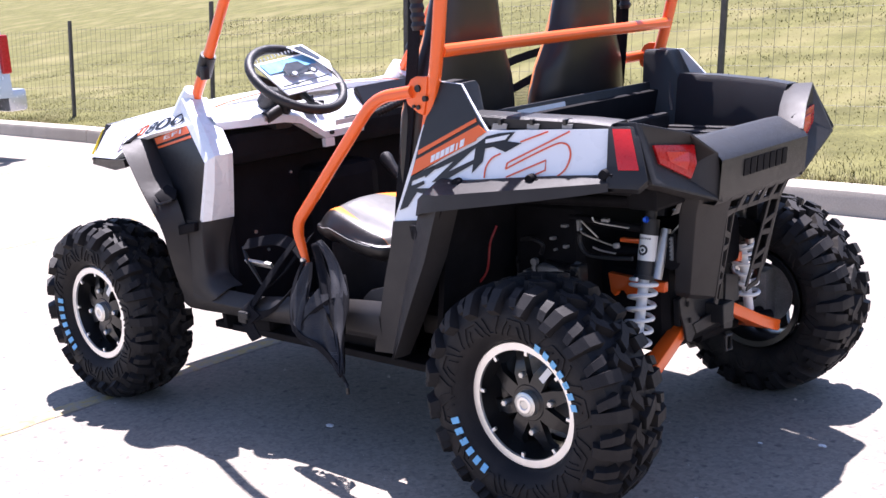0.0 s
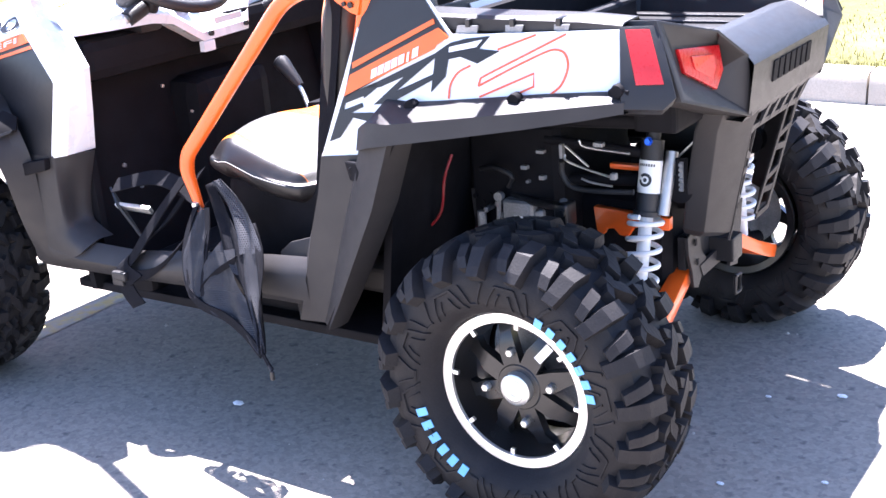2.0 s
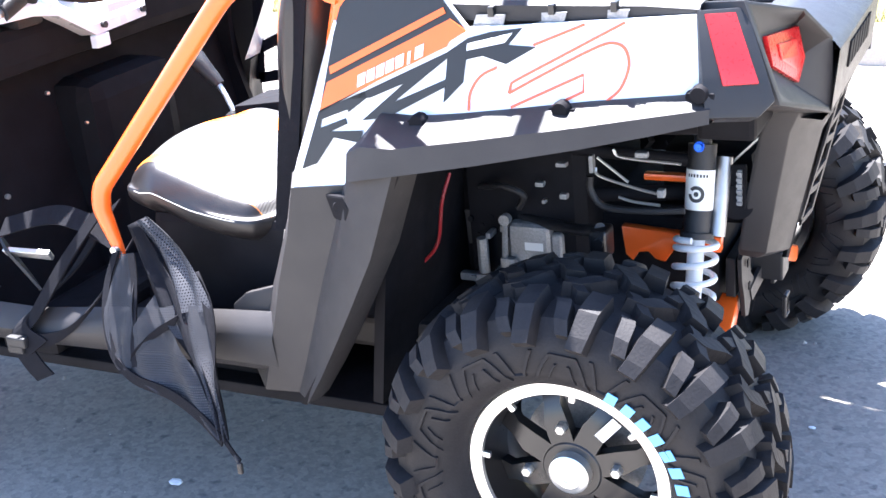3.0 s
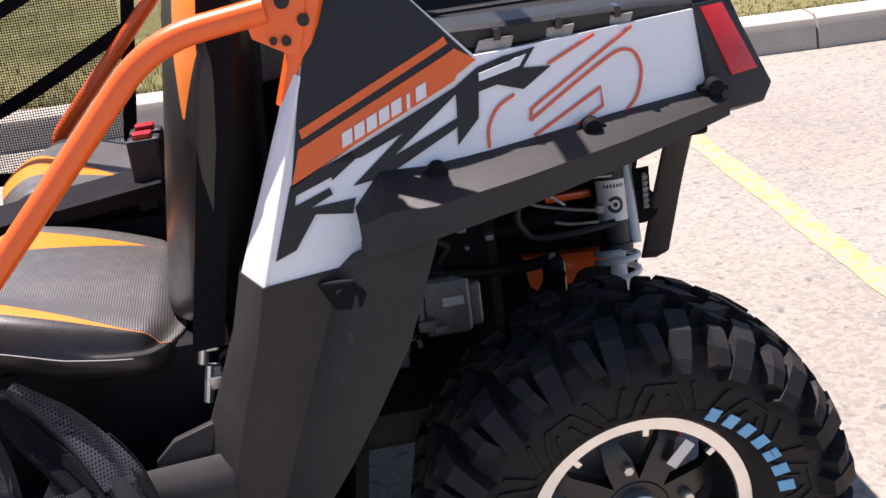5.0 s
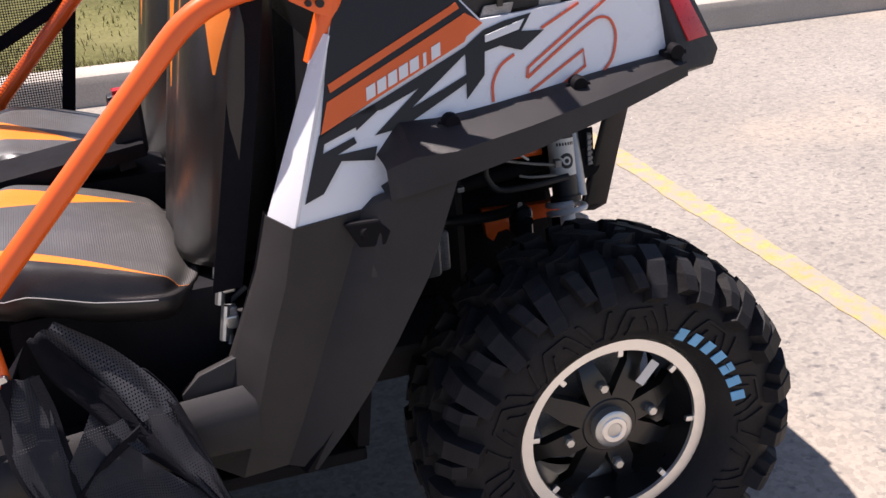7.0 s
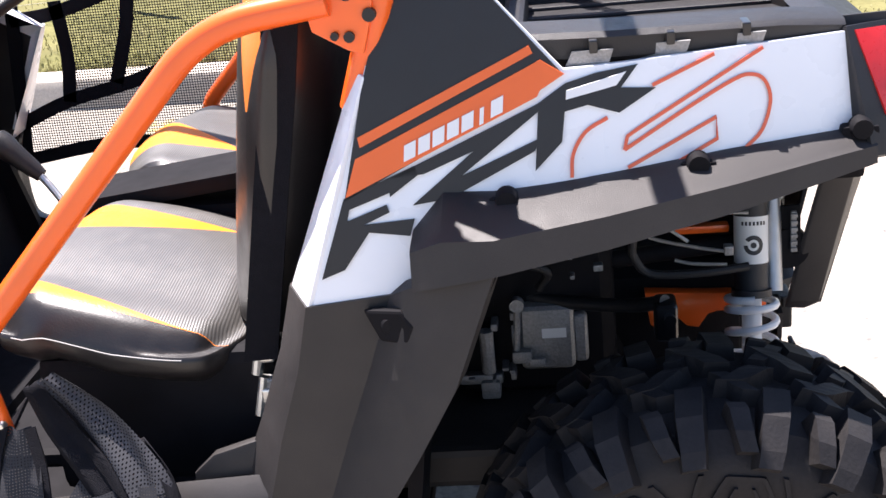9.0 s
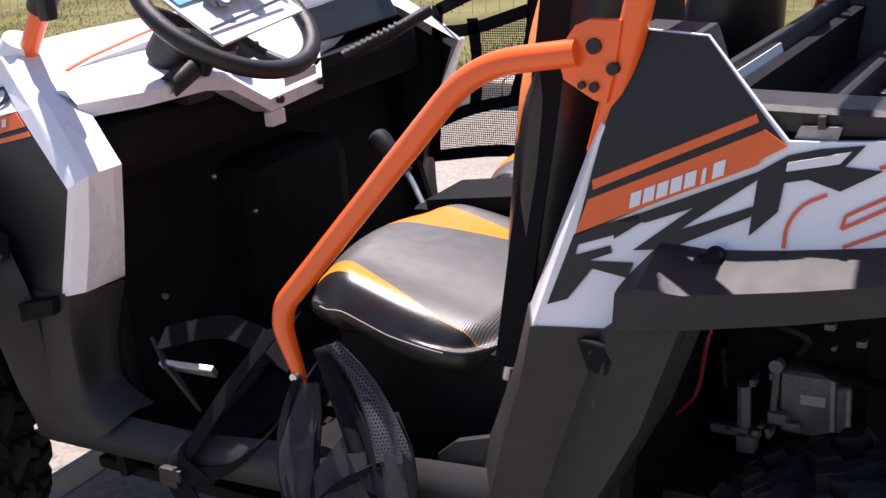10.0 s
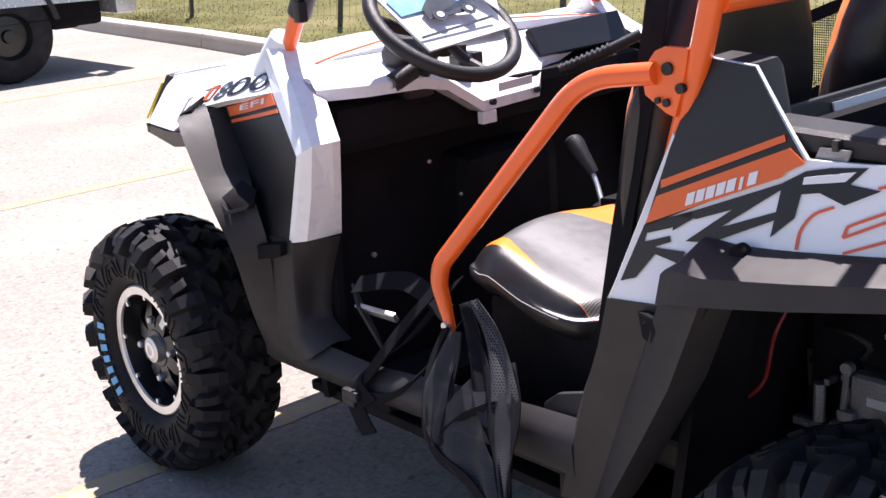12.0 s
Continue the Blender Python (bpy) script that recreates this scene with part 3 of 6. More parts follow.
def front_post():
    """The charcoal pillar below the white corner, turning into the sill."""
    rows = [[(-1.492, -0.640, 0.692), (-1.423, -0.634, 0.692), (-1.408, -0.622, 0.690), (-1.385, -0.585, 0.688), (-1.372, -0.540, 0.686)],
            [(-1.498, -0.646, 0.600), (-1.428, -0.636, 0.600), (-1.416, -0.622, 0.598), (-1.412, -0.585, 0.596), (-1.400, -0.550, 0.590)],
            [(-1.510, -0.645, 0.510), (-1.430, -0.636, 0.510), (-1.416, -0.622, 0.512), (-1.415, -0.590, 0.512), (-1.402, -0.560, 0.510)],
            [(-1.500, -0.640, 0.440), (-1.425, -0.640, 0.462), (-1.400, -0.628, 0.472), (-1.385, -0.598, 0.484), (-1.368, -0.570, 0.486)],
            [(-1.500, -0.632, 0.385), (-1.385, -0.641, 0.420), (-1.350, -0.634, 0.442), (-1.330, -0.602, 0.462), (-1.315, -0.575, 0.465)]]
    return strips([smooth_path(r, 3) for r in zip(*[smooth_path(c, 4) for c in zip(*rows)])], (0.0, 0.012, 0))


both("front_post", front_post, "char", "charcoal plastic pillar below the white corner")


def corner_white():
    rows = [[(-1.592, -0.545, 1.082), (-1.560, -0.552, 1.092), (-1.532, -0.540, 1.094), (-1.520, -0.495, 1.088)],
            [(-1.545, -0.566, 1.040), (-1.510, -0.570, 1.050), (-1.480, -0.560, 1.050), (-1.468, -0.515, 1.042)],
            [(-1.494, -0.590, 1.004), (-1.455, -0.592, 1.012), (-1.420, -0.582, 1.014), (-1.408, -0.535, 1.008)],
            [(-1.338, -0.648, 0.892), (-1.322, -0.644, 0.903), (-1.300, -0.632, 0.916), (-1.284, -0.590, 0.920)],
            [(-1.380, -0.640, 0.79), (-1.364, -0.636, 0.795), (-1.340, -0.618, 0.80), (-1.334, -0.562, 0.80)],
            [(-1.424, -0.632, 0.686), (-1.408, -0.630, 0.687), (-1.384, -0.610, 0.690), (-1.384, -0.535, 0.687)]]
    return strips(rows, (0, 0.02, 0), 0.002)


both("corner_panel", corner_white, "white", "white corner panel below the roll cage", False)
both("pillar_collar", lambda: tube([(-1.595, -0.512, 1.030), (-1.568, -0.512, 1.078), (-1.545, -0.512, 1.116)], 0.050, 18, True, 0.031), "white")
FLANK = [[(-2.150, -0.475, 0.978), (-2.150, -0.500, 0.955), (-2.150, -0.565, 0.868)],
         [(-1.95, -0.475, 1.010), (-1.95, -0.517, 0.985), (-1.93, -0.608, 0.876)],
         [(-1.80, -0.478, 1.034), (-1.80, -0.534, 1.012), (-1.78, -0.612, 0.950)],
         [(-1.67, -0.485, 1.062), (-1.67, -0.545, 1.045), (-1.650, -0.622, 0.978)],
         [(-1.55, -0.490, 1.080), (-1.55, -0.542, 1.066), (-1.496, -0.588, 1.006)]]


def hood_side():
    return strips(FLANK, (0, 0.02, -0.01))


both("hood_side", hood_side, "white", "white hood flank")


def hood():
    rows = []
    for x, z in ((-2.15, 0.978), (-1.95, 1.012), (-1.75, 1.040), (-1.60, 1.055), (-1.48, 1.050)):
        rows.append([(x, y, z + 0.030 * (1 - abs(y) / 0.48) ** 0.5) for y in (-0.475, -0.40, -0.25, -0.22, 0, 0.22, 0.25, 0.40, 0.475)])
    return strips(rows, (0, 0, -0.02))


part("hood", hood(), "white", utv, "white hood with a thin orange line", smooth=True)
for s in (-1, 1):
    line = []
    for k in range(9):
        y = 0.475 - 0.335 * k / 8
        x = -1.485 - 0.070 * k / 8
        cols = (0.475, 0.40, 0.25, 0.22, 0.0)
        for a, b in zip(cols, cols[1:]):
            if b <= y <= a:
                crown = [0.030 * (1 - q / 0.48) ** 0.5 for q in (a, b)]
                line.append((x, s * y, 1.0515 + 0.005 * (-1.48 - x) / 0.12 + crown[0] + (crown[1] - crown[0]) * (a - y) / (a - b)))
                break
    part("hood_line", ribbon(line, (0.010, 0, 0), 0.003), "decal_orange", utv, "thin orange line")


# dashboard: white fascia with a dropped middle
def dash():
    rows = []
    for y, xt, zt, xl, zl in ((-0.54, -1.50, 1.045, -1.40, 0.985), (-0.45, -1.46, 1.050, -1.335, 0.988), (-0.30, -1.44, 1.050, -1.320, 0.985), (-0.235, -1.43, 1.045, -1.315, 0.972),
                              (-0.13, -1.42, 1.030, -1.312, 0.906), (0.09, -1.42, 1.030, -1.345, 0.905), (0.14, -1.44, 1.045, -1.38, 0.955), (0.30, -1.46, 1.05, -1.42, 0.985), (0.54, -1.50, 1.045, -1.44, 0.985)):
        drop = 0.035
        rows.append([(-1.52, y, zt + 0.012), (xt, y, zt), (xl - 0.01, y, zl + drop), (xl, y, zl + drop - 0.01), (xl, y, zl), (xl - 0.05, y, zl - 0.002)])
    return strips(rows)


d = part("dashboard", dash(), "white", utv, "white dashboard with switches and a warning sticker", smooth=True)
for y in (-0.10, 0.075):
    b = lathe([(0.0, 0.0), (0.008, 0.0), (0.008, 0.01)], 12)
    b.transform(pose(-1.306 - 0.16 * (y + 0.10), y, 0.924, 0, 0, 90))
    part("dash_bolt", b, "black", d, smooth=True)
part("key_switch", join(box((-1.40, -0.155, 1.0), (-1.36, -0.115, 1.035), 0.006), box((-1.375, -0.145, 1.03), (-1.365, -0.125, 1.06), 0.003)), "black", d)
part("rocker_switch", box((-1.42, -0.10, 1.005), (-1.37, -0.07, 1.036), 0.004), "black", d)
part("sticker", slab([(-1.312, -0.08, 0.945), (-1.330, 0.05, 0.945), (-1.330, 0.05, 0.965), (-1.312, -0.08, 0.965)], 0.002), "warn", d)
part("drain_tab", box((-1.33, -0.135, 0.875), (-1.31, -0.09, 0.905), 0.003), "white", d)
# grab handle for the passenger
part("grab_handle", join(tube([(-1.315, 0.135, 0.964), (-1.24, 0.20, 1.0), (-1.165, 0.265, 1.045)], 0.0135, 12), *[tube([Vector((-1.31 + 0.0095 * k, 0.139 + 0.0083 * k, 0.966 + 0.0049 * k)), Vector((-1.306 + 0.0095 * k, 0.1425 + 0.0083 * k, 0.968 + 0.0049 * k))], 0.0165, 12) for k in range(10)]), "black", utv, "black ribbed grab handle", True)
part("glove_panel", slab([(-1.40, 0.14, 0.985), (-1.42, 0.50, 0.985), (-1.46, 0.50, 1.058), (-1.44, 0.14, 1.052)], 0.02, 0.003), "decal_black", utv, "black glove box panel")

# headlights
for s in (1, -1):
    b = join(slab([(-2.152, -0.490, 0.984), (-2.185, -0.40, 0.984), (-2.20, -0.40, 0.83), (-2.175, -0.555, 0.838), (-2.140, -0.572, 0.862)], 0.05, 0.004),
             slab([(-2.165, -0.560, 0.862), (-1.98, -0.600, 0.868), (-1.84, -0.632, 0.880), (-1.84, -0.625, 0.850), (-1.95, -0.600, 0.832), (-2.165, -0.552, 0.836)], 0.03))
    h = part("headlight", b if s == 1 else mirror_bm(b), "black", utv, "black headlight surround with a yellow lens")
    b = slab([(-2.158, -0.503, 0.965), (-2.190, -0.48, 0.965), (-2.195, -0.54, 0.875), (-2.160, -0.560, 0.878)], 0.02, 0.002)
    part("lens", b if s == 1 else mirror_bm(b), "yellow", h, "yellow lens")
part("grille", box((-2.19, -0.38, 0.79), (-2.06, 0.38, 0.93), 0.03), "black", utv, "black front grille")
part("skid_plate", box((-2.12, -0.25, 0.30), (-0.2, 0.25, 0.34), 0.02), "matte", utv)
part("front_frame", join(box((-2.1, -0.22, 0.40), (-1.45, 0.22, 0.80), 0.05)), "matte", utv)

# lettering on the front flank, laid onto the panels
def flank_text(body, material, name, place):
    cu = bpy.data.curves.new(name, 'FONT')
    cu.body, cu.size, cu.extrude, cu.offset = body, 1.0, 0.0, 0.012
    tmp = new(name, cu)
    dg = bpy.context.evaluated_depsgraph_get()
    me = bpy.data.meshes.new_from_object(tmp.evaluated_get(dg))
    bpy.data.objects.remove(tmp)
    b = bmesh.new()
    b.from_mesh(me)
    x0, x1 = min(v.co.x for v in b.verts), max(v.co.x for v in b.verts)
    y0, y1 = min(v.co.y for v in b.verts), max(v.co.y for v in b.verts)
    bmesh.ops.subdivide_edges(b, edges=[e for e in b.edges if e.calc_length() > 0.12], cuts=2)
    for v in b.verts:
        v.co = place((v.co.x - x0) / (x1 - x0), (v.co.y - y0) / (y1 - y0))
    return part(name, b, material, utv)


t8 = flank_text("800", "decal_black", "model_number", lambda f, g: on_grid(FLANK, 1.90 - 0.50 * g - 0.06 * f + 0.0, 2.38 + 1.50 * f + 0.16 * g, 0.0018))
t8["label"] = "black model number"
flank_text("EFI", "decal_white", "badge_text", lambda f, g: on_grid(CORNER, 0.28 + 0.50 * f + 0.05 * g, 0.48 - 0.22 * g - 0.13 * f, 0.0038))
for k in range(4):
    v0 = 1.00 + 0.34 * k
    quad = [(1.80, v0), (1.82, v0 + 0.26), (1.42, v0 + 0.38), (1.40, v0 + 0.12)]
    for (ua, va), (ub, vb) in zip(quad, quad[1:] + quad[:1]):
        if k == 1 and va > vb and ua < 1.5:
            continue
        part("hood_graphic", tube([on_grid(FLANK, ua, va, 0.002), on_grid(FLANK, (ua + ub) / 2, (va + vb) / 2, 0.002), on_grid(FLANK, ub, vb, 0.002)], 0.0022, 5), "decal_orange" if k % 2 else "decal_grey", utv)

# ---- roll cage ----
R = 0.0180
cage = utv
both("cage_post", lambda: tube(round_path([(-0.412, -0.560, 0.99), (-0.340, -0.575, 1.20), (-0.265, -0.60, 1.50), (-0.25, -0.53, 1.72), (-0.26, -0.3, 1.74), (-0.26, 0.001, 1.74)], 0.10), R + 0.001), "orange", "orange roll cage post")
both("a_pillar", lambda: tube(round_path([(-1.56, -0.508, 1.06), (-1.46, -0.515, 1.19), (-1.20, -0.535, 1.55), (-1.02, -0.54, 1.70), (-0.27, -0.52, 1.72)], 0.12), R), "orange", "orange front roll cage tube")
part("rear_crossbar", tube([(-0.325, -0.57, 1.235), (-0.325, 0.57, 1.235)], R), "orange", utv, "orange cage crossbar")
both("pillar_clamp", lambda: tube([(-1.475, -0.512, 1.17), (-1.43, -0.517, 1.235)], R + 0.009, 18), "black", "black clamp")
both("clamp_knob", lambda: box((-1.44, -0.555, 1.155), (-1.415, -0.53, 1.20), 0.006), "black")


def door_bar():
    bm = tube(round_path([(-0.424, -0.590, 1.127), (-0.575, -0.592, 1.108), (-0.945, -0.602, 0.722), (-0.955, -0.602, 0.68), (-0.940, -0.590, 0.580)], 0.10, 8), R, 18)
    for v in bm.verts:      # the foot is drawn thin
        f = (0.69 - v.co.z) / 0.105
        if f > 0:
            c = Vector((-0.955 + 0.015 * f, -0.602 + 0.012 * f, v.co.z))
            v.co = c + (v.co - c) * (1 - 0.45 * min(f, 1))
    return bm


both("door_bar", door_bar, "orange", "orange door opening tube")
both("bar_bolt", lambda: lathe([(0.0, -0.609), (0.007, -0.609), (0.009, -0.605), (0.009, -0.588)], 12), "steel")
for o in [o for o in bpy.data.objects if o.name.startswith("bar_bolt")]:
    o.location = (-0.942, 0, 0.597)


def gusset():
    pts = [(-0.436, 1.112), (-0.424, 1.146), (-0.412, 1.161), (-0.393, 1.169), (-0.349, 1.168), (-0.353, 1.144), (-0.362, 1.10), (-0.374, 1.062), (-0.391, 1.067), (-0.432, 1.092)]
    return slab([(x - 0.014, -0.592, z) for x, z in pts], 0.012, 0.002)


both("gusset", gusset, "orange", "orange cage bracket")
for s in (1, -1):
    for x, z, r in ((-0.386, 1.136, 0.010), (-0.388, 1.084, 0.0065), (-0.362, 1.108, 0.008), (-0.405, 1.086, 0.005)):
        b = lathe([(0.0, -0.5975), (r, -0.5975), (r, -0.585)], 14)
        b.transform(pose(x - 0.014, 0, z))
        part("bracket_bolt", b if s == 1 else mirror_bm(b), "black", utv, smooth=True)

# ---- cargo bed ----
def bed_rail():
    rows = []
    for x, z in ((-0.36, 1.150), (-0.275, 1.146), (-0.245, 1.068), (-0.10, 1.062), (0.10, 1.050), (0.178, 1.041)):
        y = panel_y(x, z)
        rows.append([(x, y + 0.006, z - 0.03), (x, y + 0.004, z - 0.006), (x, y + 0.012, z), (x, y + 0.075, z + 0.002), (x, y + 0.085, z - 0.01), (x, y + 0.115, 0.90)])
    return strips(rows, (0, 0.004, -0.004))


both("bed_side", bed_rail, "black", "black plastic cargo bed side")
for s in (1, -1):
    for x in (-0.125, -0.035, 0.055):
        z = 1.052 - 0.012 * (x + 0.1)
        yr = panel_y(x, z)
        b = slab([(x - 0.030, yr + 0.0045, z - 0.026), (x + 0.020, yr + 0.0045, z - 0.026), (x + 0.026, yr + 0.0035, z - 0.009), (x - 0.022, yr + 0.0035, z - 0.009)], 0.004)
        part("rail_slot", b if s == 1 else mirror_bm(b), "engine", utv)
        b = join(box((x - 0.002, yr - 0.001, z - 0.012), (x + 0.008, yr + 0.031, z + 0.004), 0.002), box((x - 0.008, yr + 0.015, z - 0.006), (x + 0.014, yr + 0.025, z + 0.002), 0.002))
        part("tie_hook", b if s == 1 else mirror_bm(b), "gloss", utv)
bed = part("bed_floor", box((-0.30, -0.47, 0.89), (0.27, 0.47, 0.905), 0.004), "black", utv, "ribbed black cargo bed floor")
for k in range(9):
    y = -0.40 + 0.1 * k
    part("floor_rib", box((-0.26, y - 0.018, 0.902), (0.24, y + 0.018, 0.912), 0.004), "black", bed)
part("bed_front", join(slab([(-0.31, -0.50, 0.90), (-0.31, 0.50, 0.90), (-0.335, 0.50, 1.048), (-0.335, -0.50, 1.048)][::-1], 0.02, 0.004), box((-0.26, -0.40, 0.90), (-0.22, 0.40, 0.955), 0.01)), "black", utv, "black cargo bed front wall")
part("bed_label", slab([(-0.318, -0.25, 0.990), (-0.318, -0.02, 0.990), (-0.3285, -0.02, 1.036), (-0.3285, -0.25, 1.036)], 0.003), "warn", utv, "white warning label")


LENS = [(0.252, -0.446, 0.982), (0.268, -0.279, 0.961), (0.282, -0.292, 0.913), (0.276, -0.312, 0.876), (0.258, -0.429, 0.932)]


def tail_pod():
    """A deep-browed housing: a thick rim sloping in to the sunken lamp."""
    rim = [(0.237, -0.488, 1.044), (0.296, -0.325, 0.998), (0.326, -0.240, 0.935), (0.328, -0.226, 0.802), (0.294, -0.508, 0.893)]
    mid = sum((Vector(p) for p in LENS), Vector()) / 5
    bm = bmesh.new()
    a = [bm.verts.new(p) for p in rim]
    lip = [bm.verts.new(Vector(p).lerp(mid, 0.10) + Vector((0.002, 0, 0))) for p in rim]
    b = [bm.verts.new((x - 0.085, y * 0.985, z - 0.004)) for x, y, z in rim]
    c = [bm.verts.new(mid + (Vector(p) - mid) * 1.10 + Vector((0.002, 0, 0))) for p in LENS]
    bm.faces.new(b[::-1])
    bm.faces.new(c)
    for i in range(5):
        j = (i + 1) % 5
        bm.faces.new((a[j], a[i], b[i], b[j]))
        bm.faces.new((a[i], a[j], lip[j], lip[i]))
        bm.faces.new((lip[i], lip[j], c[j], c[i]))
    bmesh.ops.recalc_face_normals(bm, faces=bm.faces)
    return bevel(bm, 0.004)


both("tail_pod", tail_pod, "char", "black plastic tail light pod")
both("corner_cap", lambda: slab([(0.176, -0.519, 1.036), (0.240, -0.485, 1.034), (0.290, -0.522, 0.905), (0.270, -0.540, 0.884), (0.200, -0.575, 0.890)], 0.05, 0.003), "black")
both("side_reflector", lambda: slab([(0.187, -0.5180, 1.030), (0.227, -0.4970, 1.028), (0.267, -0.5260, 0.931), (0.220, -0.5480, 0.932)], 0.010, 0.001), "reflector", "red reflector")
for s in (1, -1):
    b = slab([Vector(p) + Vector((0.010, 0, 0)) for p in LENS], 0.010, 0.003)
    lamp = part("tail_light", b if s == 1 else mirror_bm(b), "red", utv, "red tail light lens", True)
    c = sum((Vector(p) for p in LENS), Vector()) / 5
    b = slab([c + (Vector(p) - c) * 0.55 + Vector((0.0125, 0, 0)) for p in LENS], 0.004, 0.002)
    part("lamp_reflector", b if s == 1 else mirror_bm(b), "reflector", lamp, "brighter inner reflector")

rows = []
for y in (-0.245, -0.20, -0.10, 0.0, 0.10, 0.20, 0.245):
    rows.append([(0.20, y, 0.962), (0.238, y, 0.970), (0.250, y, 0.968), (0.328, y, 0.928), (0.338, y, 0.915), (0.326, y, 0.812), (0.312, y, 0.795), (0.25, y, 0.80)])
part("tailgate", strips(rows), "black", utv, "black plastic tailgate centre", True)
for k in range(7):
    y = -0.125 + 0.036 * k
    part("embossed_bar", slab([(0.3395, y, 0.900), (0.3395, y + 0.026, 0.900), (0.3345, y + 0.026, 0.855), (0.3345, y, 0.855)], 0.004, 0.001), "matte", utv)


def guard():
    """A broad tapering leg with a folded outer flange."""
    return strips([[(0.245, -0.272, 0.835), (0.288, -0.264, 0.835), (0.328, -0.168, 0.820)], [(0.215, -0.255, 0.770), (0.260, -0.249, 0.772), (0.299, -0.155, 0.754)],
                   [(0.190, -0.236, 0.650), (0.236, -0.232, 0.650), (0.268, -0.140, 0.628)], [(0.170, -0.220, 0.540), (0.215, -0.217, 0.535), (0.240, -0.126, 0.510)], [(0.170, -0.210, 0.525), (0.196, -0.200, 0.518), (0.214, -0.130, 0.500)]], (-0.006, 0.003, 0), 0.002)


both("rear_guard", guard, "char", "charcoal plastic rear bumper leg")


def lattice():
    """The folded inner edge of the leg with its cut-outs: two bars and slanting rungs."""
    a0, a1, b0, b1 = Vector((0.301, -0.153, 0.765)), Vector((0.240, -0.124, 0.500)), Vector((0.296, -0.108, 0.765)), Vector((0.226, -0.084, 0.490))
    bars = []
    for p, q in ((a0, a1), (b0, b1)):
        bars.append(slab([p, p + Vector((-0.002, 0.009, 0)), q + Vector((-0.002, 0.009, 0)), q], 0.005))
    for k in range(6):
        f = min(0.97, 0.02 + 0.19 * k)
        p, q = a0.lerp(a1, f), b0.lerp(b1, min(1.0, f + (0.06 if k % 2 else -0.02)))
        bars.append(slab([p, q, q + Vector((-0.004, 0, -0.016)), p + Vector((-0.004, 0, -0.016))], 0.005))
    return join(*bars)


both("guard_lattice", lattice, "char", "charcoal steel plate with cut-outs")
part("rear_valance", box((0.14, -0.40, 0.80), (0.235, 0.40, 0.885), 0.01), "matte", utv)
part("guard_step", join(slab([(0.318, -0.165, 0.806), (0.318, 0.165, 0.806), (0.311, 0.165, 0.792), (0.311, -0.165, 0.792)], 0.006), slab([(0.302, -0.155, 0.765), (0.302, 0.155, 0.765), (0.298, 0.155, 0.752), (0.298, -0.155, 0.752)], 0.006),
                        *[slab([(0.316, -0.150 + 0.06 * k, 0.800), (0.316, -0.128 + 0.06 * k, 0.800), (0.300, -0.148 + 0.06 * k, 0.756), (0.300, -0.170 + 0.06 * k, 0.756)], 0.006) for k in range(1, 6)]), "char", utv, "slotted charcoal bumper rail")
part("hitch", join(box((0.05, -0.03, 0.40), (0.21, 0.03, 0.46), 0.005), box((0.13, -0.17, 0.42), (0.15, 0.17, 0.50), 0.004)), "black", utv, "black receiver hitch")

# ---- wheels ----
def tyre_profile(w, ro, ri, n=15):
    """(radius, along) from the inner bead over the tread to the outer bead; the outer side lies at -y."""
    pts = [(ri, 0.30 * w), (ri + 0.008, 0.40 * w), (ri + 0.028, 0.475 * w), (ri + 0.30 * (ro - ri), 0.505 * w), (ri + 0.62 * (ro - ri), 0.495 * w), (ro - 0.035, 0.455 * w), (ro - 0.014, 0.40 * w), (ro - 0.004, 0.25 * w), (ro, 0.0)]
    return pts + [(r, -y) for r, y in pts[-2::-1]]


def lug(prof, cum, th, dth, s0, s1, skew, h, taper=0.74, n=4):
    """A rubber block over the carcass: from s0 to s1 along the section, th wide dth radians, leaning by skew."""
    bm = bmesh.new()

    def at(s, theta, up):
        s = min(max(s, 0), cum[-1])
        i = max(k for k in range(len(cum) - 1) if cum[k] <= s + 1e-9)
        f = (s - cum[i]) / (cum[i + 1] - cum[i])
        (ra, ya), (rb, yb) = prof[i], prof[i + 1]
        r, y = ra + (rb - ra) * f, ya + (yb - ya) * f
        nr, ny = (yb - ya), -(rb - ra)
        L = math.hypot(nr, ny)
        nr, ny = -nr / L, -ny / L
        r, y = r + nr * up, y + ny * up
        return (r * math.cos(theta), y, r * math.sin(theta))
    rows_t, rows_b = [], []
    for k in range(n + 1):
        f = k / n
        s = s0 + (s1 - s0) * f
        c = th + skew * f
        e = 0.0
        if k == 0:
            e = 1
        if k == n:
            e = -1
        rows_b.append([bm.verts.new(at(s, c - dth / 2, -0.002)), bm.verts.new(at(s, c + dth / 2, -0.002))])
        st = s + e * 0.18 * h
        rows_t.append([bm.verts.new(at(st, c - dth / 2 * taper, h)), bm.verts.new(at(st, c + dth / 2 * taper, h))])
    for k in range(n):
        bm.faces.new((rows_t[k][0], rows_t[k][1], rows_t[k + 1][1], rows_t[k + 1][0]))
        for j in (0, 1):
            bm.faces.new((rows_b[k][j], rows_t[k][j], rows_t[k + 1][j], rows_b[k + 1][j]))
    for k in (0, n):
        bm.faces.new((rows_b[k][0], rows_b[k][1], rows_t[k][1], rows_t[k][0]))
    return bm


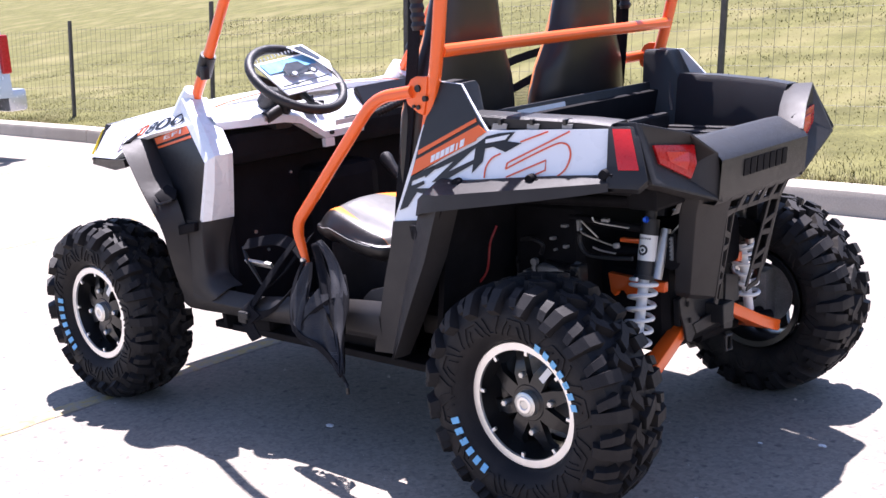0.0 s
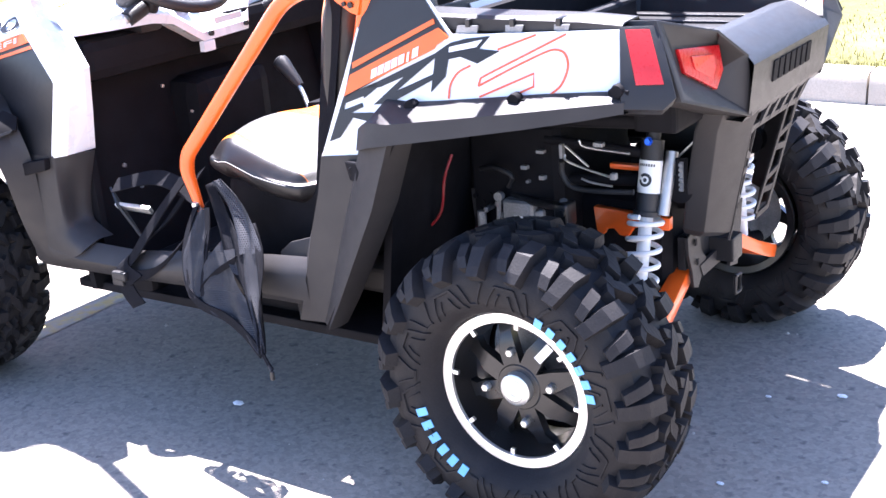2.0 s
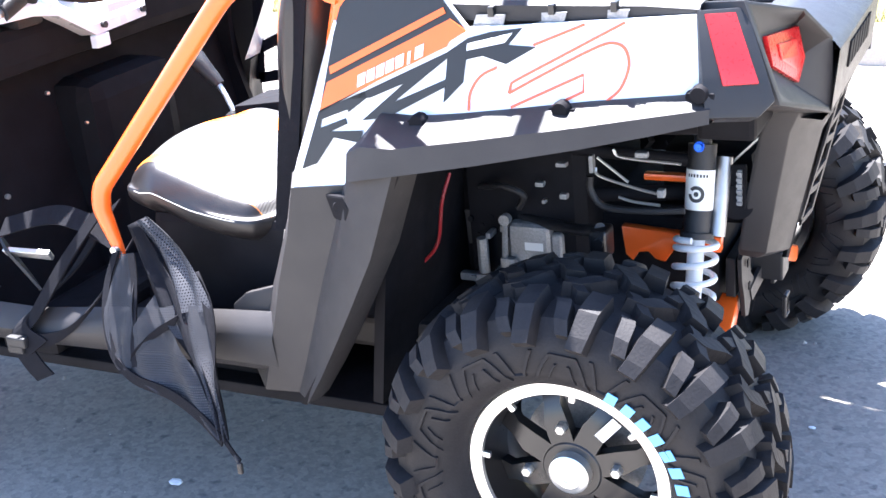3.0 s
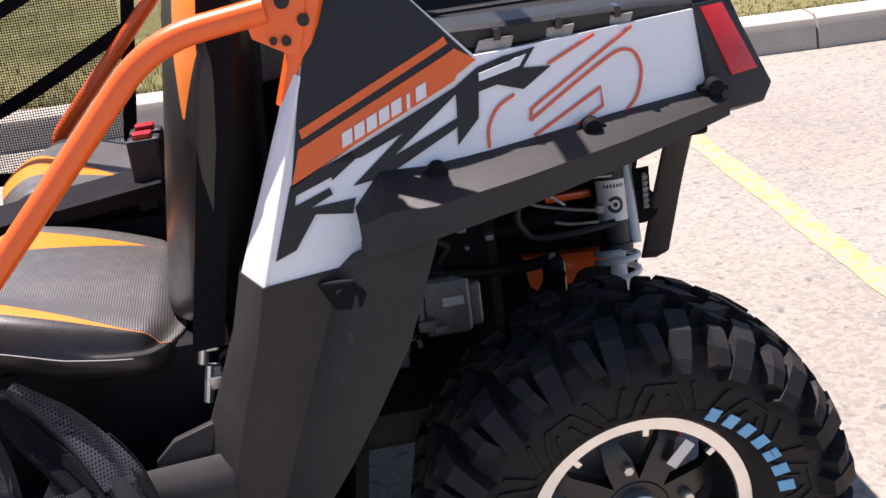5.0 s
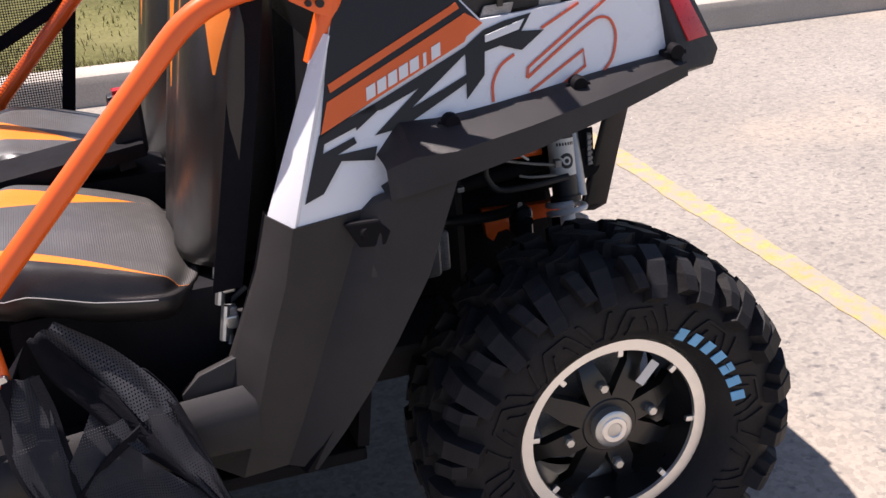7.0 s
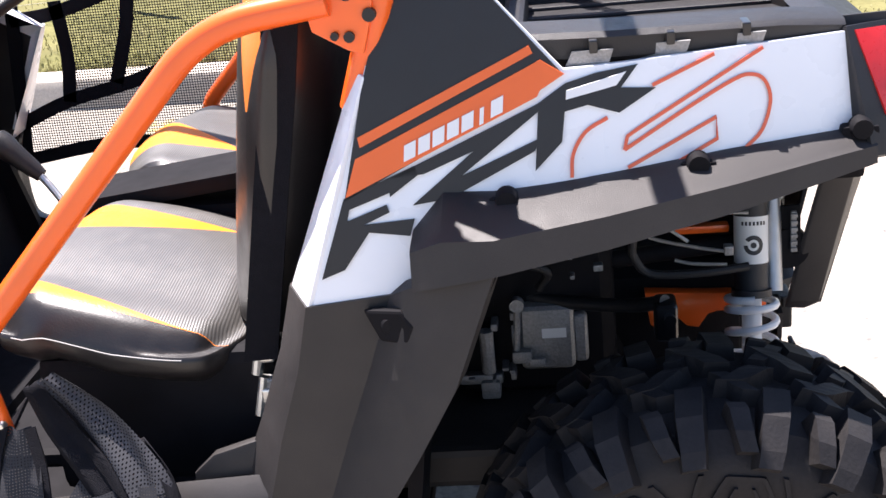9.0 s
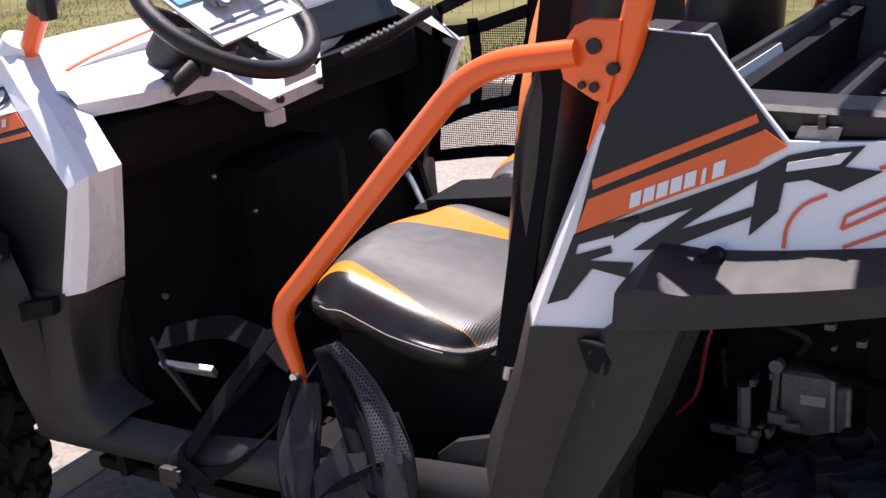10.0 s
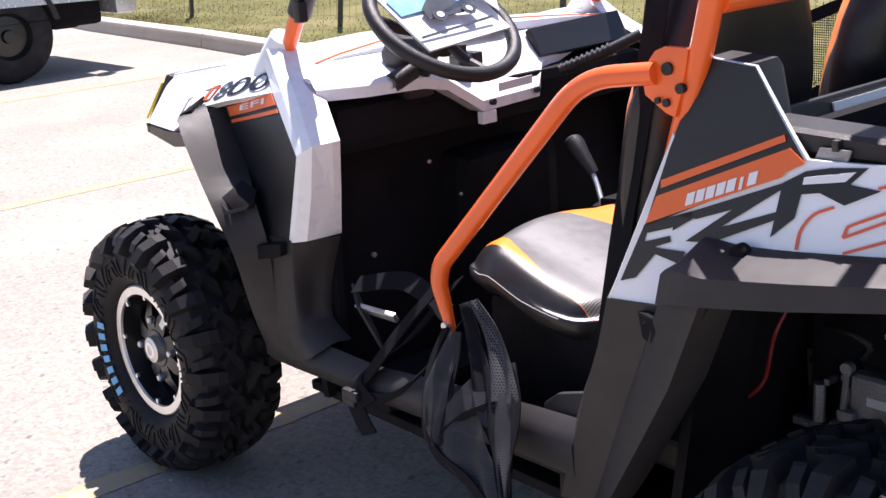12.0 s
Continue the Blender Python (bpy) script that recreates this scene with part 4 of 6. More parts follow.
def make_wheel(w, face, lip, name="wheel", spin=0.0, words=()):
    """A wheel about the y axis, outer side at -y. face: how far the hub stands out from the tyre's middle."""
    ro, ri = 0.309, 0.173
    prof = tyre_profile(w, ro, ri)
    cum = [0]
    for (ra, ya), (rb, yb) in zip(prof, prof[1:]):
        cum.append(cum[-1] + math.hypot(rb - ra, yb - ya))
    mid = cum[-1] / 2
    barrel = lathe([(0.150, w * 0.40), (0.168, w * 0.42), (0.172, w * 0.40), (0.150, 0.30 * w), (0.135, 0.0), (0.135, -face + 0.07), (0.142, -face + 0.045), (0.148, -lip + 0.006)], 56)
    wheel = part(name, barrel, "gloss", utv, "black alloy wheel with a machined lip", True)
    N = 20
    st = 2 * math.pi / N
    hw = 0.46 * w
    e = hw + 0.040
    part("tyre", lathe(prof, 72), "rubber", wheel, "black knobbly off-road tyre with blue lettering", True)
    relief = []
    for sd in (0, 1):
        def block(s0, s1, t, d, sk, h, tp=0.74):
            a, b = (mid + s0, mid + s1) if sd == 0 else (mid - s0, mid - s1)
            return lug(prof, cum, spin + (st / 2 if sd else 0) + t, d, a, b, sk, h, tp)
        # long and short shoulder blocks, two rows of inner blocks
        for s0, s1, t, d, sk, h in ((0.46 * hw, hw + 0.034, 0.0, 0.42 * st, 0.10 * st, 0.026), (0.66 * hw, hw + 0.016, 0.5 * st, 0.30 * st, -0.14 * st, 0.024),
                                    (0.02 * hw, 0.40 * hw, 0.10 * st, 0.40 * st, 0.42 * st, 0.024), (0.14 * hw, 0.56 * hw, 0.62 * st, 0.27 * st, -0.34 * st, 0.022)):
            first = part("tread_block", block(s0, s1, t, d, sk, h), "rubber", wheel)
            for k in range(1, N):
                ob = new("tread_block", first.data)
                ob.parent = wheel
                ob.matrix_basis = Matrix.Rotation(-st * k, 4, 'Y')
        # raised chevrons on the sidewall
        for k in range(N):
            if k % 2 == 0:
                ch = ((e, e + 0.050, 0.10, 0.085, -0.42), (e, e + 0.050, 0.62, 0.085, 0.42), (e + 0.016, e + 0.046, 0.22, 0.06, -0.20), (e + 0.016, e + 0.046, 0.50, 0.06, 0.20), (e - 0.001, e + 0.005, 0.36, 0.58, 0.0))
            else:
                ch = ((e - 0.004, e + 0.040, 0.02, 0.085, 0.26), (e - 0.004, e + 0.040, 0.78, 0.085, -0.26), (e + 0.036, e + 0.042, 0.40, 0.40, 0.0))
            for s0, s1, t, d, sk in ch:
                relief.append(block(s0, s1, (t + k) * st, d * st, sk * st, 0.004, 0.9))
    verts, faces = [], []
    for b in relief:
        b.verts.index_update()
        o = len(verts)
        verts += [v.co.copy() for v in b.verts]
        faces += [[v.index + o for v in f.verts] for f in b.faces]
        b.free()
    tm = bpy.data.meshes.new("sidewall_relief")
    tm.from_pydata(verts, [], faces)
    tm.materials.append(M["rubber"])
    ob = new("sidewall_relief", tm)
    ob.parent = wheel
    ob["kind"] = "stuff"
    part("rim_lip", lathe([(0.148, -lip + 0.008), (0.150, -lip), (0.170, -lip - 0.001), (0.174, -lip + 0.003), (0.174, -lip + 0.012)], 64), "alu", wheel, "machined aluminium lip", True)
    # spokes and centre
    sp = [lathe([(0.0, -face + 0.018), (0.048, -face + 0.018), (0.056, -face + 0.026), (0.062, -face + 0.05)], 32)]
    for k in range(8):
        a = 2 * math.pi * k / 8 + math.pi / 8 + spin
        b = bmesh.new()
        vs = []
        for r, hw, y in ((0.040, 0.020, -face + 0.020), (0.085, 0.021, -face + 0.022), (0.115, 0.014, -face + 0.034), (0.142, 0.020, -face + 0.050)):
            vs.append([b.verts.new((r, y, -hw)), b.verts.new((r, y, hw)), b.verts.new((r, y + 0.022, hw)), b.verts.new((r, y + 0.022, -hw))])
        for p, q in zip(vs, vs[1:]):
            for j in range(4):
                b.faces.new((p[j], p[(j + 1) % 4], q[(j + 1) % 4], q[j]))
        bevel(b, 0.003)
        b.transform(Matrix.Rotation(a, 4, 'Y'))
        sp.append(b)
    for b in sp:
        part("hub_face" if b is sp[0] else "spoke", b, "gloss", wheel, smooth=True)
    part("centre_cap", lathe([(0.0, -face - 0.001), (0.029, -face - 0.001), (0.034, -face + 0.002), (0.036, -face + 0.022), (0.042, -face + 0.024)], 32), "steel", wheel, "silver centre cap", True)
    part("cap_ring", lathe([(0.012, -face - 0.0015), (0.014, -face - 0.003), (0.022, -face - 0.003), (0.024, -face - 0.0015)], 24), "alu", wheel, smooth=True)
    for k in range(4):
        a = math.pi / 2 * k + spin + 0.06
        b = lathe([(0.0, -face + 0.007), (0.0075, -face + 0.007), (0.0100, -face + 0.011), (0.0100, -face + 0.024)], 6)
        b.transform(Matrix.Translation((0.078 * math.cos(a), 0, 0.078 * math.sin(a))))
        part("lug_nut", b, "steel", wheel)
    for k in range(8):
        a = 2 * math.pi * k / 8 + spin
        b = box((0.136, -lip + 0.003, -0.005), (0.149, -lip + 0.012, 0.005), 0.002)
        b.transform(Matrix.Rotation(a, 4, 'Y'))
        part("rim_tab", b, "alu", wheel)
    part("brake_disc", lathe([(0.03, -face + 0.09), (0.105, -face + 0.09), (0.105, -face + 0.094), (0.03, -face + 0.094)], 40), "engine", wheel, smooth=True)
    # sidewall words as plain blue bars
    for a0, n, da in words:
        for k in range(n):
            a = radians(a0 - da * k) + 0.0
            b = slab([(0.197, 0, -0.0088), (0.197, 0, 0.0088), (0.219, 0, 0.0088), (0.219, 0, -0.0088)], 0.002)
            for v in b.verts:
                f = (v.co.x - 0.198) / 0.021
                v.co.y += -0.478 * w - 0.0035 - 0.006 * f
            b.transform(Matrix.Rotation(-a, 4, 'Y'))
            part("letter_bar", b, "blue", wheel)
    b = slab([(0.088, 0, 0.0), (0.135, 0, 0.0), (0.135, 0, 0.018), (0.088, 0, 0.018)], 0.001)
    b.transform(Matrix.Translation((0, -face + 0.010, 0)) @ Matrix.Rotation(radians(-48), 4, 'Y'))
    part("sticker", b, "warn", wheel)
    return wheel


WR, WF = 0.250, 0.225
rear = make_wheel(WR, 0.072, 0.076, spin=0.10, words=((62, 7, 8.2), (240, 6, 8.4)))
rear.matrix_basis = pose(0, -0.625, 0.323)
front = make_wheel(WF, 0.082, 0.086, spin=0.02, words=((224, 7, 8.6),))
front.matrix_basis = pose(AXLE, -0.652, 0.323)
copy_thing(rear, pose(0, 0.625, 0.323, 0, 0, 180))
copy_thing(front, pose(AXLE, 0.652, 0.323, 0, 0, 180))


# ---- seats ----
CUSH = (-1.015, -0.615, 0.250)    # front, rear, half width


def cushion_point(yc, u, v):
    x0, x1, hw = CUSH
    a = abs(v)
    x = x0 + (x1 - x0) * u + 0.055 * v * v * (1 - u)
    z = 0.768 - 0.098 * u - 0.026 * min(1, a / 0.85) ** 2 + 0.012 * math.exp(-((a - 0.80) / 0.16) ** 2) + 0.008 * math.sin(3.1 * u)
    z -= 0.034 * max(0, (a - 0.84) / 0.16) ** 2
    z -= 0.055 * max(0, (0.24 - u) / 0.24) ** 2 + 0.05 * max(0, (u - 0.86) / 0.14) ** 2
    x -= 0.055 * a ** 4 * u ** 3
    return Vector((x, yc + v * hw * (1.0 - 0.13 * (1 - u) ** 3 - 0.10 * u ** 6), max(z, 0.695 - 0.050 * u)))


def seat_cushion(yc):
    """A moulded cushion: crowned top, rolled bolsters; its coverings meet along seams of the mesh."""
    bm = bmesh.new()
    nu = 60
    cnt = (9, 6, 12, 10, 12, 12)
    grid, kinds = [], []
    for i in range(nu + 1):
        u = i / nu
        seam = 0.80 + 0.06 * u
        wedge = 0.004 + 0.26 * max(0, 1 - u / 0.85) ** 1.6
        if yc < 0:      # a leaf on the inner half that narrows to a point
            lo, hi = 0.02 + 0.72 * u, 0.74 - 0.20 * u
            kn = (-1, -seam, -seam + wedge, min(lo, 0.58), max(hi, min(lo, 0.58) + 0.0006), seam, 1)
        else:
            lo, hi = -0.45 + 0.20 * u, 0.34 - 1.15 * u
            kn = (-1, -seam, -seam + 0.0006, min(lo, -0.33), max(hi, min(lo, -0.33) + 0.0006), seam - wedge, 1)
        vs = []
        for q in range(6):
            vs += [(kn[q] + (kn[q + 1] - kn[q]) * k / cnt[q], q) for k in range(cnt[q])]
        vs.append((1, 5))
        grid.append([bm.verts.new(cushion_point(yc, u, v)) for v, q in vs])
        kinds = [q for v, q in vs]
    nv = len(grid[0]) - 1
    for i in range(nu):
        for j in range(nv):
            f = bm.faces.new((grid[i][j], grid[i][j + 1], grid[i + 1][j + 1], grid[i + 1][j]))
            f.material_index = ((0, 2, 1, 2, 1, 0) if yc < 0 else (0, 0, 1, 2, 1, 0))[kinds[j]]
    ring = [grid[0][j] for j in range(nv + 1)] + [grid[i][nv] for i in range(1, nu + 1)] + [grid[nu][j] for j in range(nv - 1, -1, -1)] + [grid[i][0] for i in range(nu - 1, 0, -1)]
    prev = ring
    cx = (CUSH[0] + CUSH[1]) / 2
    for h, k in ((-0.008, 1.006), (-0.020, 1.002), (-0.032, 0.975), (-0.045, 0.92), (-0.055, 0.82)):
        cur = [bm.verts.new((cx + (v.co.x - cx) * k, yc + (v.co.y - yc) * k, v.co.z + h)) for v in ring]
        for a in range(len(ring)):
            b = (a + 1) % len(ring)
            bm.faces.new((prev[a], prev[b], cur[b], cur[a]))
        prev = cur
    bm.faces.new(prev)
    return bm


def seat_back(yc):
    """A tall bucket back with side bolsters, narrowing into the head restraint; orange leaf flashes."""
    bm = bmesh.new()
    lv = [(0.66, 0.19), (0.72, 0.22), (0.82, 0.238), (0.95, 0.245), (1.05, 0.242), (1.13, 0.222), (1.20, 0.185), (1.27, 0.155), (1.34, 0.138), (1.41, 0.118), (1.45, 0.07)]
    cnt = (5, 3, 5, 3, 10, 3, 5, 3, 5)
    rings, kinds, heat = [], [], []
    for i in range(45):
        z = 0.66 + 0.79 * i / 44
        for (za, ha), (zb, hb) in zip(lv, lv[1:]):
            if za <= z <= zb + 1e-6:
                hw = ha + (hb - ha) * (z - za) / (zb - za)
                break
        t = (z - 0.66) / 0.79
        xc, th = -0.568 + 0.105 * t, 0.090 - 0.036 * t
        top = max(0, min(1, 1 - (z - 1.25) / 0.12))
        q1, q2 = max(0, min(1, (z - 0.90) / 0.25)) * top, max(0, min(1, (z - 0.98) / 0.10)) * top
        kn = (-1, -0.90 - 0.09 * q2, -0.89 + 0.09 * q2, -0.20 - 0.18 * q1, -0.19 + 0.06 * q1, 0.19 - 0.06 * q1, 0.20 + 0.18 * q1, 0.89 - 0.09 * q2, 0.90 + 0.09 * q2, 1)
        vs = []
        for q in range(9):
            vs += [(kn[q] + (kn[q + 1] - kn[q]) * k / cnt[q], q) for k in range(cnt[q])]
        ring = []
        for v, q in vs + [(1, 8)]:
            a = abs(v)
            x = -th * (1 - a ** 3.0) ** 0.62 + 0.010 * math.exp(-(v / 0.3) ** 2)
            ring.append(bm.verts.new((xc + x, yc + v * hw, z)))
        for k in range(1, 12):
            v = 1 - 2 * k / 12
            ring.append(bm.verts.new((xc + th * (1 - abs(v) ** 4) ** 0.5, yc + v * hw, z)))
        rings.append(ring)
        kinds = [q for v, q in vs]
        heat.append((q1, q2))
    n = len(rings[0])
    for i, (a, b) in enumerate(zip(rings, rings[1:])):
        for k in range(n):
            f = bm.faces.new((a[k], a[(k + 1) % n], b[(k + 1) % n], b[k]))
            if k < len(kinds):
                q = kinds[k]
                if (q in (3, 5) and heat[i][0] > 0) or (q in (1, 7) and heat[i][1] > 0):
                    f.material_index = 2
    bm.faces.new(rings[0][::-1])
    bm.faces.new(rings[-1])
    bmesh.ops.recalc_face_normals(bm, faces=bm.faces)
    return bm


for yc in (-0.297, 0.297):
    st = part("seat", box((-0.93, yc - 0.20, 0.42), (-0.58, yc + 0.20, 0.64), 0.02), "matte", utv, "black bucket seat with grey ribbed and orange covers")
    for dy in (-0.195, 0.195):
        part("seat_rail", box((-0.90, yc + dy - 0.025, 0.31), (-0.60, yc + dy + 0.025, 0.44), 0.01), "matte", st)
    part("cushion", seat_cushion(yc), None, st, "black vinyl cushion, grey ribbed centre, orange flashes", 2, mats=["vinyl", "vinyl_grey", "vinyl_orange"])
    part("backrest", seat_back(yc), None, st, "black vinyl backrest with orange flashes", 2, mats=["vinyl", "vinyl_grey", "vinyl_orange"])
    # white stitching round the bolster
    pts = [cushion_point(yc, 0.06 + 0.80 * k / 16, -1) + Vector((0, -0.002, -0.003)) for k in range(17)]
    part("stitching", tube(pts, 0.0009, 5), "thread", st, "pale stitching")
    part("seat_latch", join(tube([(-0.60, yc + 0.16, 0.60), (-0.58, yc + 0.12, 0.68), (-0.57, yc + 0.03, 0.70)], 0.008, 8), box((-0.60, yc + 0.02, 0.60), (-0.55, yc + 0.07, 0.68), 0.006)), "steel", st)

    for k, (dx, dy, dz, ln) in enumerate(((0.0, -0.20, 0.60, 0.07), (0.012, -0.12, 0.635, 0.05), (-0.006, -0.04, 0.645, 0.06), (0.010, 0.06, 0.655, 0.05), (0.0, 0.14, 0.66, 0.06))):
        b = join(tube([(-0.595 + dx, yc + dy, dz - ln), (-0.585 + dx, yc + dy + 0.012, dz), (-0.555 + dx, yc + dy + 0.03, dz + 0.012)], 0.005, 8), box((-0.60 + dx, yc + dy - 0.022, dz - 0.035), (-0.578 + dx, yc + dy - 0.004, dz + 0.004), 0.003))
        part("seat_hinge", b, "steel" if k % 2 else "engine", st, "bare metal seat hinge")

for p in ((-0.604, -0.512, 0.640), (-0.606, -0.520, 0.580), (-0.600, -0.470, 0.660)):
    part("recliner_piece", join(tube([(p[0], p[1], p[2] - 0.030), (p[0] + 0.012, p[1] + 0.008, p[2] + 0.026)], 0.008, 10), box((p[0] + 0.006, p[1] - 0.004, p[2] - 0.012), (p[0] + 0.028, p[1] + 0.012, p[2] + 0.010), 0.003)), "steel", utv, "bare metal seat recliner piece")

# seat belts: retractor boot, webbing and buckle
for s in (-1, 1):
    b = ribbon(smooth_path([(-0.455, s * 0.515, 1.52), (-0.470, s * 0.520, 1.28), (-0.505, s * 0.530, 1.05), (-0.545, s * 0.535, 0.85), (-0.590, s * 0.530, 0.64)], 5), (0.048, 0.004 * s, 0.004), 0.003)
    belt = part("seat_belt", b, "web", utv, "black seat belt webbing")
    b = lathe([(0.001, -0.10)] + [(0.021 if k % 2 else 0.0165, -0.10 + 0.0125 * k) for k in range(17)] + [(0.001, 0.10)], 16)
    b.transform(pose(-0.455, s * 0.515, 1.39, 90))
    part("belt_boot", b, "black", belt, "ribbed black boot", True)
    part("buckle", join(box((-0.712, s * 0.03 - 0.02, 0.742), (-0.652, s * 0.03 + 0.02, 0.846), 0.008), ribbon([(-0.70, s * 0.035, 0.76), (-0.69, s * 0.05, 0.66), (-0.66, s * 0.06, 0.58)], (0.03, 0.01, 0), 0.004)), "black", belt, "black buckle")
    part("release_button", box((-0.700, s * 0.03 - 0.014, 0.844), (-0.666, s * 0.03 + 0.014, 0.855), 0.003), "red", belt, "red release button")

# console and shift lever
part("console", join(box((-1.05, -0.075, 0.33), (-0.62, 0.085, 0.715), 0.03), slab([(-1.00, -0.085, 0.735), (-0.66, -0.085, 0.775), (-0.66, 0.06, 0.775), (-1.00, 0.06, 0.735)][::1], 0.03, 0.008)), "matte", utv, "black centre console", True)
lev = part("shift_lever", tube(smooth_path([(-1.040, -0.03, 0.705), (-1.075, -0.01, 0.745), (-1.11, 0.0, 0.785)], 4), 0.0065, 10), "steel", utv, "shift lever with a black grip")
b = lathe([(0.0, 0.0), (0.012, 0.0), (0.016, 0.02), (0.020, 0.06), (0.024, 0.085), (0.022, 0.10), (0.012, 0.108), (0.0, 0.109)], 16)
b.transform(look((-1.088, -0.002, 0.760), (-1.175, 0.006, 0.845)) @ pose(0, 0, 0, -90))
part("shift_grip", b, "black", lev, "black grip", True)

# steering wheel and column
SW = Vector((-1.255, -0.290, 1.133))
SN = Vector((0.60, 0.0, 0.80)).normalized()
SU, SV = Vector((0, 1, 0)), SN.cross(Vector((0, 1, 0)))


def sw(a, r, up=0.0):
    return SW + SU * (r * math.cos(a)) + SV * (r * math.sin(a)) + SN * up


wheel_path = [sw(2 * math.pi * k / 48, 0.168) for k in range(49)]
swo = part("steering_wheel", tube(wheel_path, 0.0165, 14, False), "black", utv, "black padded steering wheel", True)
part("wheel_hub", tube([SW - SN * 0.02, SW - SN * 0.055], 0.05, 20), "black", swo, smooth=True)
for a in (0.25, math.pi - 0.25, -math.pi / 2):
    part("wheel_spoke", tube([sw(a, 0.03, -0.03), sw(a, 0.10, -0.022), sw(a, 0.165, 0)], 0.012, 10), "black", swo, smooth=True)
part("steering_column", join(tube([SW - SN * 0.05, SW - SN * 0.16, SW - SN * 0.16 + Vector((-0.10, 0, -0.10))], 0.022, 14), tube([SW - SN * 0.13 + Vector((0, -0.03, 0)), SW - SN * 0.13 + Vector((0, -0.09, -0.02))], 0.022, 12), box((-1.42, -0.33, 0.96), (-1.34, -0.25, 1.03), 0.012)), "black", utv, "black steering column", True)
part("ignition_lock", tube([SW - SN * 0.13 + Vector((0.0, -0.09, -0.02)), SW - SN * 0.13 + Vector((0.0, -0.10, -0.022))], 0.012, 14), "steel", utv, smooth=True)
part("instrument_pod", tube([Vector((-1.40, -0.29, 1.04)), Vector((-1.36, -0.29, 1.085))], 0.055, 24), "black", utv, "round black instrument pod", True)
for k, (x, y, z, r) in enumerate(((-1.345, -0.205, 0.72, 0.004), (-1.40, -0.25, 0.80, 0.005), (-1.39, -0.44, 0.62, 0.006), (-1.38, -0.40, 0.55, 0.005))):
    b = lathe([(0, -0.004), (r, -0.003), (r, 0.004)], 10)
    b.transform(pose(x + 0.02, y, z, 0, 0, 80))
    part("firewall_bolt", b, "steel", utv)
part("pedal", join(slab([(-1.265, -0.585, 0.560), (-1.17, -0.555, 0.548), (-1.17, -0.545, 0.530), (-1.265, -0.575, 0.545)], 0.012, 0.002)), "steel", utv, "bare metal foot rest bracket")
part("pedal_arm", slab([(-1.29, -0.57, 0.60), (-1.25, -0.59, 0.56), (-1.20, -0.57, 0.47), (-1.24, -0.55, 0.49)], 0.006), "black", utv)

# owner's booklet in clear film, lying on the steering wheel
bk = empty("owners_booklet", "glossy owner's booklet in clear film on the steering wheel", "booklet")


def on_wheel(pts, up):
    return [SW + SU * p - SV * q + SN * (up + 0.012 * math.sin(p * 14 + 1)) for p, q in pts]


part("cover", slab(on_wheel([(-0.13, -0.085), (0.12, -0.10), (0.135, 0.07), (-0.11, 0.09)], 0.022), 0.006, 0.001), "paper", bk, "white glossy cover")
part("printed_sky", slab(on_wheel([(-0.118, -0.072), (0.100, -0.084), (0.104, -0.035), (-0.112, -0.018)], 0.0255), 0.002), "paper_blue", bk, "printed blue sky")
for name, pts in (("picture_body", [(-0.060, -0.020), (-0.030, -0.046), (0.020, -0.044), (0.036, -0.018), (0.072, -0.010), (0.074, 0.012), (-0.058, 0.014)]), ("picture_stripe", [(-0.11, 0.052), (0.10, 0.036), (0.10, 0.042), (-0.11, 0.058)])):
    part(name, slab(on_wheel(pts, 0.0285), 0.002), "paper_dark", bk, "dark printed picture")
for px in (-0.034, 0.046):
    ring = [(px + 0.017 * math.cos(k * 0.6283), 0.012 + 0.017 * math.sin(k * 0.6283)) for k in range(10)]
    part("picture_wheel", slab(on_wheel(ring, 0.031), 0.002), "paper_dark", bk)
    part("picture_rim", slab(on_wheel([(px + (p - px) * 0.5, 0.012 + (q - 0.012) * 0.5) for p, q in ring], 0.033), 0.002), "paper", bk)
for k in range(16):
    p = -0.12 + 0.0155 * k
    part("binding_ring", tube(on_wheel([(p, -0.083 - 0.06 * (p + 0.12)), (p + 0.002, -0.094 - 0.06 * (p + 0.12))], 0.029), 0.0022, 6), "steel", bk, "wire binding ring")
part("folded_leaflet", slab(on_wheel([(0.02, -0.115), (0.10, -0.125), (0.16, -0.03), (0.125, 0.03), (0.09, -0.04)], 0.036), 0.003, 0.001), "paper", bk, "loose folded leaflet")
part("leaflet_print", slab(on_wheel([(0.045, -0.105), (0.085, -0.112), (0.125, -0.045), (0.105, -0.035)], 0.0385), 0.002), "paper_dark", bk)

# ---- side nets ----
def net_sheet(pts_rows, name, material, label):
    bm = strips(pts_rows)
    uv = bm.loops.layers.uv.new("uv")
    for f in bm.faces:
        for l in f.loops:
            l[uv].uv = (l.vert.co.x, l.vert.co.z)
    return part(name, bm, material, utv, label, 2)


def lerp_rows(a, b, n):
    return [[Vector(p) + (Vector(q) - Vector(p)) * k / n for p, q in zip(a, b)] for k in range(n + 1)]


